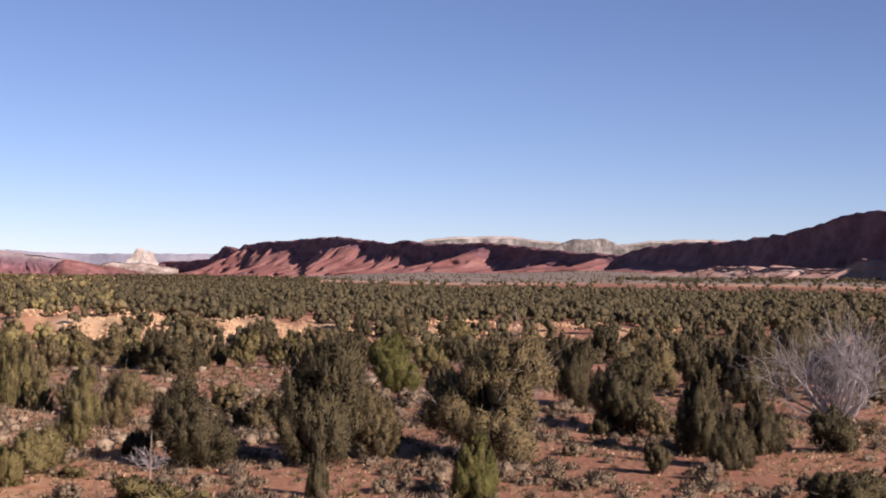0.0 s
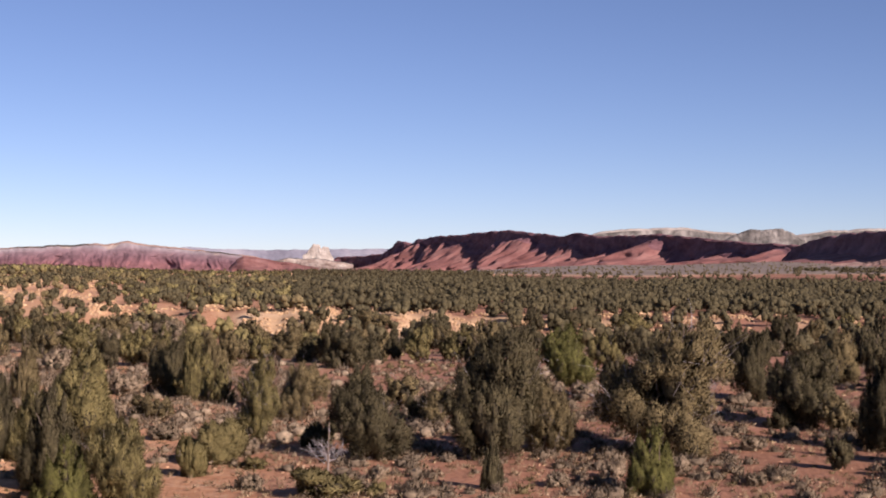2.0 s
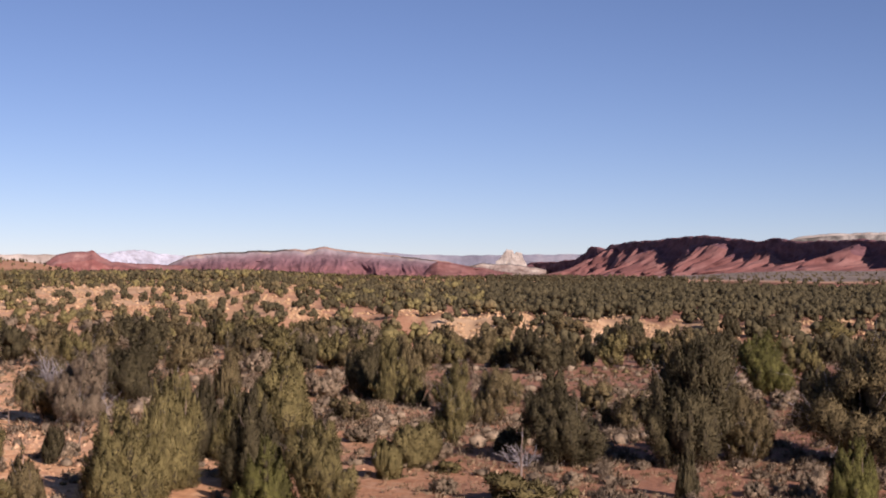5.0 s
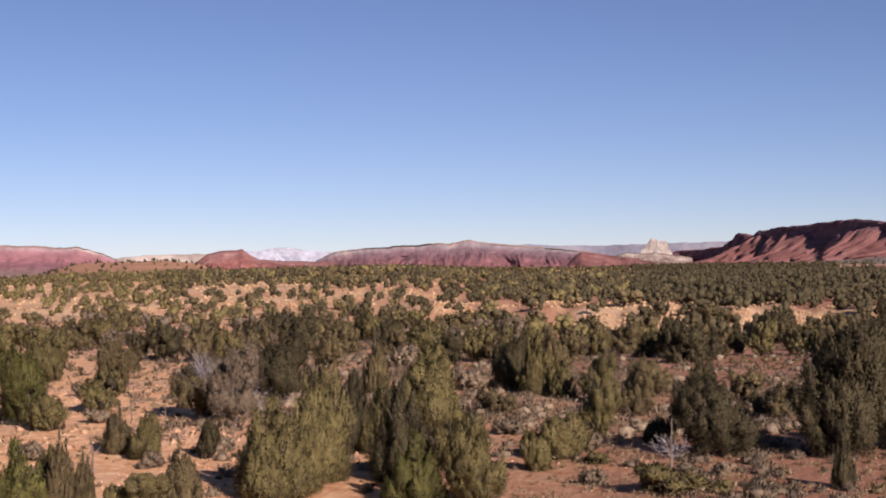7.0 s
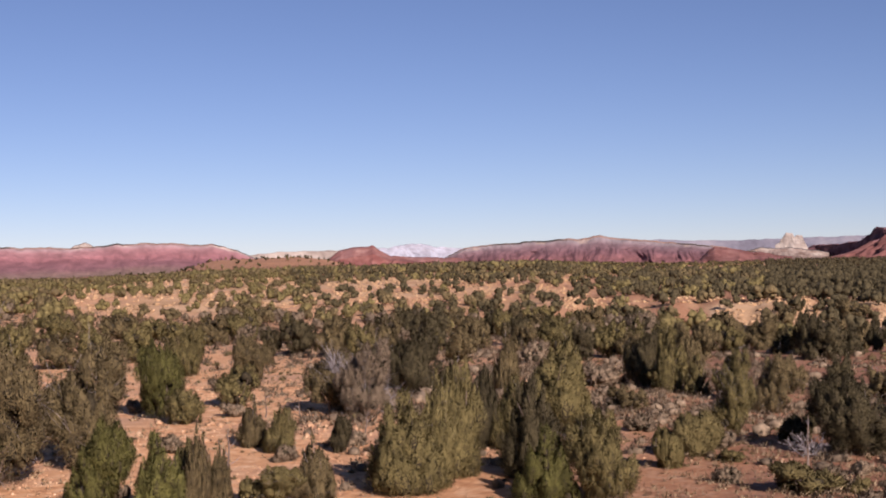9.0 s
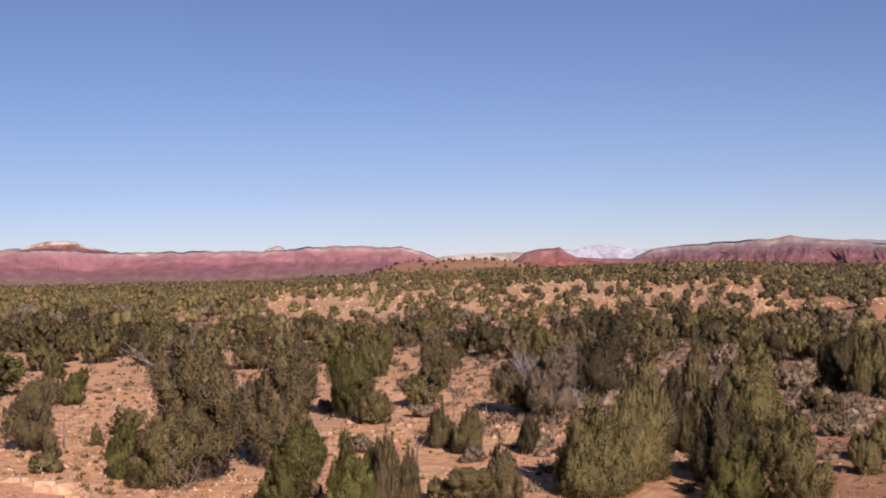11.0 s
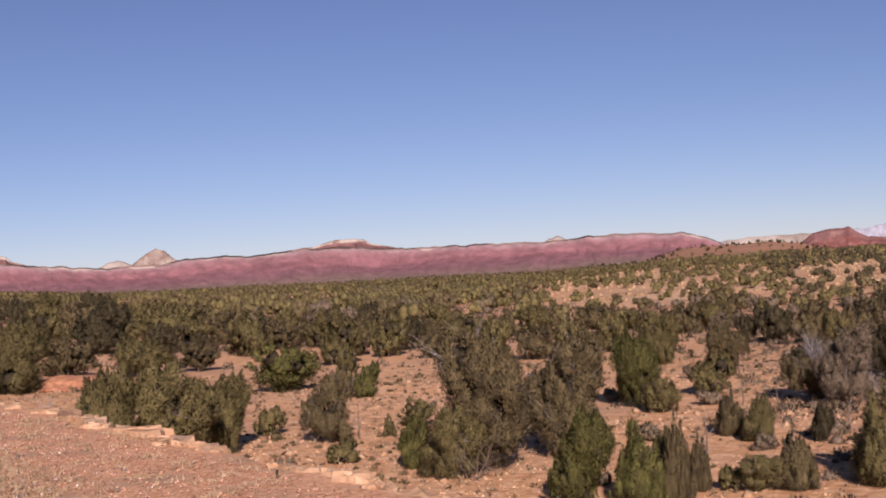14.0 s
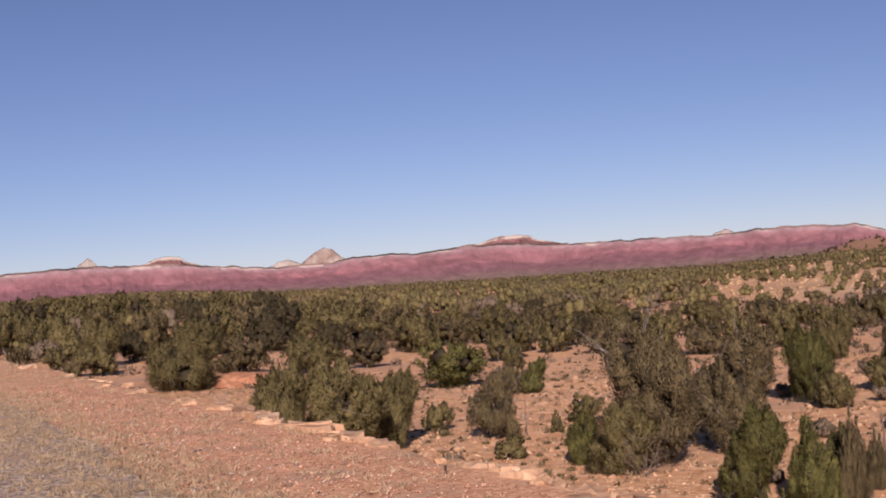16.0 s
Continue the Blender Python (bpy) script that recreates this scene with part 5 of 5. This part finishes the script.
a = np.radians(hill_r.uniform(-19, -7, 420))
r = hill_r.uniform(1010, 1130, 420)
far_woods("scrub_woodland", "dark scrub along the foot of the badland mounds", np.stack([-np.sin(a) * r, np.cos(a) * r, hill_r.uniform(1.5, 3.6, 420), hill_r.uniform(2.5, 7, 420)], 1), FOLIAGE["dark"], 14, 1.3, 233)

a = np.radians(hill_r.uniform(-19, 6, 900))
r = hill_r.uniform(900, 2100, 900)
far_woods("scrub_woodland", "sparse dark shrubs dotted over the grey flats", np.stack([-np.sin(a) * r, np.cos(a) * r, hill_r.uniform(0.6, 1.6, 900), hill_r.uniform(1, 2.8, 900)], 1), FOLIAGE["brown"], 14, 1.3, 231)

# ---- low scrub, grass and stones ----


def tuft_field(name, label, category, n, r0, r1, az0, az1, size, sprays, colour, leaf, seed, width=0.3, flat=0.8, patch=-0.1, scale=0.08):
    """Low tufts past counting, in patches over the ground, as one mesh."""
    r_ = np.random.default_rng(seed)
    a = np.radians(r_.uniform(az0, az1, n))
    r = np.sqrt(r_.uniform(r0 ** 2, r1 ** 2, n))
    x, y = -np.sin(a) * r, np.cos(a) * r
    keep = fractal(x * scale, y * scale, seed) + r_.uniform(-0.35, 0.35, n) > patch
    keep &= x * ROAD_N[0] + y * ROAD_N[1] > BERM_EDGE + 1.2
    x, y = x[keep], y[keep]
    s = size * r_.uniform(0.45, 1.5, len(x))
    k = np.repeat(np.arange(len(x)), sprays)
    d = r_.normal(0, 1, (len(k), 3))
    d /= np.linalg.norm(d, axis=1, keepdims=True)
    d[:, 2] = np.abs(d[:, 2])
    q = r_.uniform(0.2, 1, len(k))[:, None] ** 0.5
    pos = np.stack([x[k], y[k], ground_z(x, y)[k]], 1) + d * q * s[k][:, None] * (0.5, 0.5, flat * 0.62)
    v, f = blades(r_, pos, d + (0, 0, 0.5), leaf, leaf * width, 2, 0.6, d + (0, 0, 0.3))
    nrm = np.repeat(d + (0, 0, 0.3), 6, 0) + np.repeat(r_.normal(0, 0.3, (len(v) // 3, 3)), 3, 0)
    if sprays >= 40:
        C = np.stack([x, y, ground_z(x, y) + 0.16 * flat * s], 1)
        v2, f2, d2 = lumps(r_, C, s[:, None] * np.array([0.27, 0.27, 0.24 * flat]), 1, 0.2, 0.2)
        v, f, nrm = np.concatenate([v, v2]), np.concatenate([f, f2 + len(v)]), np.concatenate([nrm, d2 + (0, 0, 0.3) + r_.normal(0, 0.2, d2.shape)])
    ob = mesh_object(name, v, f, FOLIAGE[colour])
    round_shading(ob, nrm)
    return tagged(ob, label, category, kind="stuff")


tuft_field("sage_scrub", "grey-brown blackbrush and sage between the trees", "scrub", 1100, 28, 80, -19, 32, 0.55, 64, "sage", 0.1, 301, flat=0.7)
tuft_field("sage_scrub", "grey sage patches further out on the flats", "scrub", 3600, 75, 190, -19, 72, 0.75, 12, "sage", 0.30, 302)
tuft_field("sage_scrub", "rounded tan-grey blackbrush mounds on orange soil", "scrub", 1000, 26, 60, -19, 11, 0.6, 96, "sage", 0.13, 306, width=0.26, flat=0.72, patch=-0.22, scale=0.3)
tuft_field("dry_grass", "small dry tufts over the clearing below the road", "grass", 3600, 18, 80, 26, 64, 0.22, 18, "straw", 0.08, 308, width=0.18, flat=0.9, patch=-0.3, scale=0.3)
tuft_field("low_scrub", "small grey-green shrublets over the clearing", "scrub", 2000, 20, 84, 24, 64, 0.24, 40, "brown", 0.07, 309, width=0.26, flat=0.75, patch=-0.1, scale=0.2)
tuft_field("dry_grass", "pale dry bunch grass between the blackbrush", "grass", 2600, 26, 64, -19, 20, 0.34, 22, "straw", 0.1, 307, width=0.16, flat=1.0, patch=-0.4, scale=0.25)
tuft_field("dry_grass", "dry straw-coloured grass tufts on orange soil", "grass", 3200, 28, 80, -19, 72, 0.30, 10, "straw", 0.14, 303, patch=-0.4, scale=0.15)
tuft_field("low_scrub", "low olive scrub on the flats", "scrub", 700, 32, 150, -19, 72, 0.6, 60, "brown", 0.13, 304, patch=0.0)


def stone_field(name, label, n, r0, r1, az0, az1, size, seed, on_road=False, mat=None, edge=None):
    """Loose stones, each an uneven little lump half sunk into the ground, as one mesh."""
    r_ = np.random.default_rng(seed)
    a = np.radians(r_.uniform(az0, az1, n))
    r = np.sqrt(r_.uniform(r0 ** 2, r1 ** 2, n))
    x, y = -np.sin(a) * r, np.cos(a) * r
    off = x * ROAD_N[0] + y * ROAD_N[1]
    keep = (off < BERM_EDGE - 0.2) if on_road else (off > BERM_EDGE + 0.6)
    if edge is not None:
        keep &= off < edge + r_.normal(0, 0.75, n)
    keep &= fractal(x * 0.12, y * 0.12, seed) > (-2 if on_road else -0.25)
    x, y = x[keep], y[keep]
    n = len(x)
    s = size * np.minimum(r_.lognormal(0, 0.5, n), 2.0)
    octa = np.array([(1, 0, 0), (0, 1, 0), (-1, 0, 0), (0, -1, 0), (0, 0, 1), (0, 0, -1.0)])
    tri = np.array([(0, 1, 4), (1, 2, 4), (2, 3, 4), (3, 0, 4), (1, 0, 5), (2, 1, 5), (3, 2, 5), (0, 3, 5)])
    v = octa[None] * (s[:, None] * r_.uniform(0.6, 1.3, (n, 3)))[:, None, :] * r_.uniform(0.7, 1.2, (n, 6, 1)) * (1, 1, 0.7)
    turn = r_.uniform(0, 6.283, n)
    co, si = np.cos(turn)[:, None], np.sin(turn)[:, None]
    v = np.stack([v[:, :, 0] * co - v[:, :, 1] * si, v[:, :, 0] * si + v[:, :, 1] * co, v[:, :, 2]], -1)
    z = ground_z(x, y) + (0.03 if on_road else 0)
    v += np.stack([x, y, z + 0.12 * s], 1)[:, None, :]
    f = (tri[None] + 6 * np.arange(n)[:, None, None]).reshape(-1, 3)
    return tagged(mesh_object(name, v.reshape(-1, 3), f, mat or STONE), label, "stones", kind="stuff")


stone_field("stones", "loose cream and orange sandstone pebbles on the soil", 5200, 28, 75, -19, 72, 0.03, 401)
stone_field("stones", "pale pebbles strewn over the clearing below the road", 20000, 18, 70, 30, 62, 0.034, 405)
stone_field("stones", "pale broken sandstone blocks on the ledges", 7000, 193, 238, -10, 21, 0.24, 402, mat=LEDGE_STONE)
stone_field("stones", "pale broken sandstone blocks on the sandy slope", 8000, 205, 400, 20, 41, 0.26, 403, mat=LEDGE_STONE)
stone_field("stones", "flat broken sandstone slabs lying about the clearing", 900, 24, 72, 20, 60, 0.11, 406)
stone_field("gravel_stones", "small pinkish stones on the road shoulder", 46000, 7, 28, 40, 74, 0.01, 404, True, GRAVEL_STONE)

stone_field("gravel_stones", "coarse grey gravel thrown up along the road edge", 42000, 5, 26, 52, 76, 0.012, 407, True, GRAVEL_CHIPS, GRAVEL_EDGE)

tuft_field("sage_scrub", "grey-purple sage thickets under the junipers", "scrub", 1100, 46, 96, 2, 27, 0.8, 44, "sage", 0.14, 305, patch=-0.3)
tuft_field("sage_scrub", "grey sage and litter under the middle trees", "scrub", 2600, 48, 130, 12, 34, 0.75, 36, "sage", 0.16, 310, flat=0.6, patch=-0.25)
tuft_field("sage_scrub", "pale grey sage among the far woods", "scrub", 2400, 100, 210, 34, 73, 0.9, 16, "sage", 0.3, 311, patch=-0.2, scale=0.04)
tuft_field("low_scrub", "dead twigs and brown shrublets over the sand", "scrub", 4200, 26, 90, -19, 26, 0.26, 30, "brown", 0.08, 312, width=0.22, flat=0.55, patch=-0.3, scale=0.2)
# single sage bushes on the open sand
r5 = np.random.default_rng(9)
placed = 0
while placed < 70:
    az, r = r5.uniform(-18.5, 40), 34 + 38 * r5.uniform() ** 1.4
    x, y = polar(az, r)
    if x * ROAD_N[0] + y * ROAD_N[1] < BERM_EDGE + 7.5 or any((x - p) ** 2 + (y - q) ** 2 < (0.9 + 0.5 * w) ** 2 for p, q, w in PLANTED):
        continue
    h = r5.uniform(0.28, 0.62)
    put("bush", "sage", x, y, h, h * r5.uniform(1.2, 1.9), int(r5.integers(3)), "small", group="sage bushes of the flats")
    placed += 1

# a small bare bank of red clay at the foot of a juniper
bank_bm = bmesh.new()
bmesh.ops.create_icosphere(bank_bm, subdivisions=4, radius=1.0)
for v in bank_bm.verts:
    p = v.co.copy()
    v.co = p * (1 + 0.28 * noise.noise(p * 1.3) + 0.1 * noise.noise(p * 4.0) + 0.04 * noise.noise(p * 11.0))
bank_mesh = bpy.data.meshes.new("earth_bank")
bank_bm.to_mesh(bank_mesh)
bank_bm.free()
bank_mesh.materials.append(RED_EARTH)
bank = new("earth_bank", bank_mesh)
bank.matrix_basis = pose(-68.3, 39.8, float(ground_z(np.array([-68.3]), np.array([39.8]))[0]), 0, 0, 62) @ Matrix.Diagonal((2.5, 2.0, 0.72, 1))
tagged(bank, "bare bank of bright red clay beside a juniper", "earth bank")

# broken sandstone rocks pushed up along the edge of the shoulder
def rock(name, label, x, y, size, seed):
    """An uneven, bevelled block of sandstone, partly bedded in the earth."""
    rr = random.Random(seed)
    bm = bmesh.new()
    bmesh.ops.create_icosphere(bm, subdivisions=3, radius=1.0)
    for v in bm.verts:
        p = v.co
        flat = max(abs(p.x), abs(p.y), abs(p.z))
        v.co = p * (0.65 / flat + 0.3) * (1 + 0.3 * noise.noise(p * 1.6 + Vector((seed, 0, 0))) + 0.1 * noise.noise(p * 5 + Vector((seed, 3, 0))))
    me = bpy.data.meshes.new(name)
    bm.to_mesh(me)
    bm.free()
    me.materials.append(STONE)
    ob = new(name, me)
    z = float(ground_z(np.array([x]), np.array([y]))[0])
    ob.matrix_basis = pose(x, y, z + 0.1 * size, rr.uniform(-12, 12), rr.uniform(-12, 12), rr.uniform(0, 360)) @ Matrix.Diagonal((size * rr.uniform(0.8, 1.5), size * rr.uniform(0.7, 1.1), size * rr.uniform(0.4, 0.65), 1))
    return tagged(ob, label, "rock", group="rocks along the shoulder")


rr = random.Random(12)
for k in range(70):
    s = 6.5 + 34 * rr.random() ** 1.5
    n = BERM_EDGE + rr.uniform(-0.15, 0.6)
    rock("rock", "broken cream sandstone rock at the edge of the shoulder", n * ROAD_N[0] - s * ROAD_N[1], n * ROAD_N[1] + s * ROAD_N[0], min(0.05 + 0.17 * rr.random() ** 2.2, 0.008 * s), k)

# a short charred stick in the earth of the shoulder
stick_v, stick_f = tubes([limb(np.random.default_rng(3), (0, 0, -0.05), (0.012, 0.0, 0.075), 0.014, 0.009, 0.05, 5)], 6)
CHAR = material("charred_wood", [(0.3, (0.012, 0.010, 0.009)), (0.5, (0.022, 0.018, 0.015)), (0.7, (0.04, 0.032, 0.027))], scale=30, bump=0.6)
stick = mesh_object("charred_stick", stick_v, stick_f, CHAR)
stick.matrix_basis = pose(-9.3, 7.28, float(ground_z(np.array([-9.3]), np.array([7.28]))[0]) + 0.02)
tagged(stick, "short charred stick standing in bare earth", "stick")

# flat slabs of pale sandstone that break out along the lip of the bank
def slab(x, y, size, turn, seed):
    """A low, uneven slab with a broken edge and a second layer under it."""
    rr = random.Random(seed)
    z = float(ground_z(np.array([x]), np.array([y]))[0])
    base = new("sandstone_slab")
    base.matrix_basis = pose(x, y, z, rr.uniform(-5, 5), rr.uniform(-5, 5), turn)
    for k, (part, wide, thick, up) in enumerate((("upper_layer", 1.0, 0.06, 0.03), ("lower_layer", 1.3, 0.05, -0.03))):
        bm = bmesh.new()
        top, low = [], []
        for q in range(14):
            a = 2 * math.pi * q / 14
            d = size * wide * (1 + 0.55 * noise.noise(Vector((math.cos(a) * 1.4, math.sin(a) * 1.4, seed + 5.0 * k))))
            px_, py_ = math.cos(a) * d * 1.5, math.sin(a) * d * 0.62
            top.append(bm.verts.new((px_ * 0.93, py_ * 0.93, up + thick * size * 2 + 0.025 * rr.uniform(-1, 1))))
            low.append(bm.verts.new((px_, py_, up - thick * 2)))
        mid = bm.verts.new((0, 0, up + thick * size * 2.3))
        for q in range(14):
            bm.faces.new((top[q], top[(q + 1) % 14], mid))
            bm.faces.new((low[q], low[(q + 1) % 14], top[(q + 1) % 14], top[q]))
        me = bpy.data.meshes.new(part)
        bm.to_mesh(me)
        bm.free()
        me.materials.append(STONE)
        new(part, me).parent = base
    return tagged(base, "pale cream sandstone slab breaking out of the bank", "rock", group="slabs along the bank")


for k in range(38):
    s = 5.5 + 15 * ((k * 0.618) % 1.0) ** 1.15
    n = BERM_EDGE + rr.uniform(0.0, 0.32)
    slab(n * ROAD_N[0] - s * ROAD_N[1], n * ROAD_N[1] + s * ROAD_N[0], 0.1 + 0.25 * rr.random() ** 1.3, math.degrees(math.atan2(ROAD_N[0], -ROAD_N[1])) + rr.uniform(-22, 22), k)

# dry grass along the gravel's edge
r6 = np.random.default_rng(14)
m = 5200
s, n = 4 + 56 * r6.uniform(0, 1, m) ** 1.6, r6.normal(GRAVEL_EDGE - 0.15, 0.55, m)
gx, gy = n * ROAD_N[0] - s * ROAD_N[1], n * ROAD_N[1] + s * ROAD_N[0]
k = np.repeat(np.arange(m), 9)
pos = np.stack([gx[k] + r6.normal(0, 0.06, len(k)), gy[k] + r6.normal(0, 0.06, len(k)), ground_z(gx, gy)[k] + 0.05], 1)
v, f = blades(r6, pos, np.tile((0, 0, 1.0), (len(k), 1)), 0.075, 0.012, 1, 0.8)
tagged(mesh_object("dry_grass", v, f, FOLIAGE["straw"]), "short dry grass along the gravel edge", "grass", kind="stuff")

# a few low dry tufts on the bare shoulder
r7 = np.random.default_rng(15)
m = 650
s, n = 5 + 60 * r7.uniform(0, 1, m), r7.uniform(GRAVEL_EDGE + 0.3, BERM_EDGE, m)
gx, gy = n * ROAD_N[0] - s * ROAD_N[1], n * ROAD_N[1] + s * ROAD_N[0]
k = np.repeat(np.arange(m), 16)
pos = np.stack([gx[k] + r7.normal(0, 0.07, len(k)), gy[k] + r7.normal(0, 0.07, len(k)), ground_z(gx, gy)[k] + 0.05], 1)
v, f = blades(r7, pos, np.tile((0, 0, 1.0), (len(k), 1)), 0.06, 0.014, 1, 0.8)
tagged(mesh_object("low_scrub", v, f, FOLIAGE["straw"]), "small withered tufts on the bare shoulder", "scrub", kind="stuff")
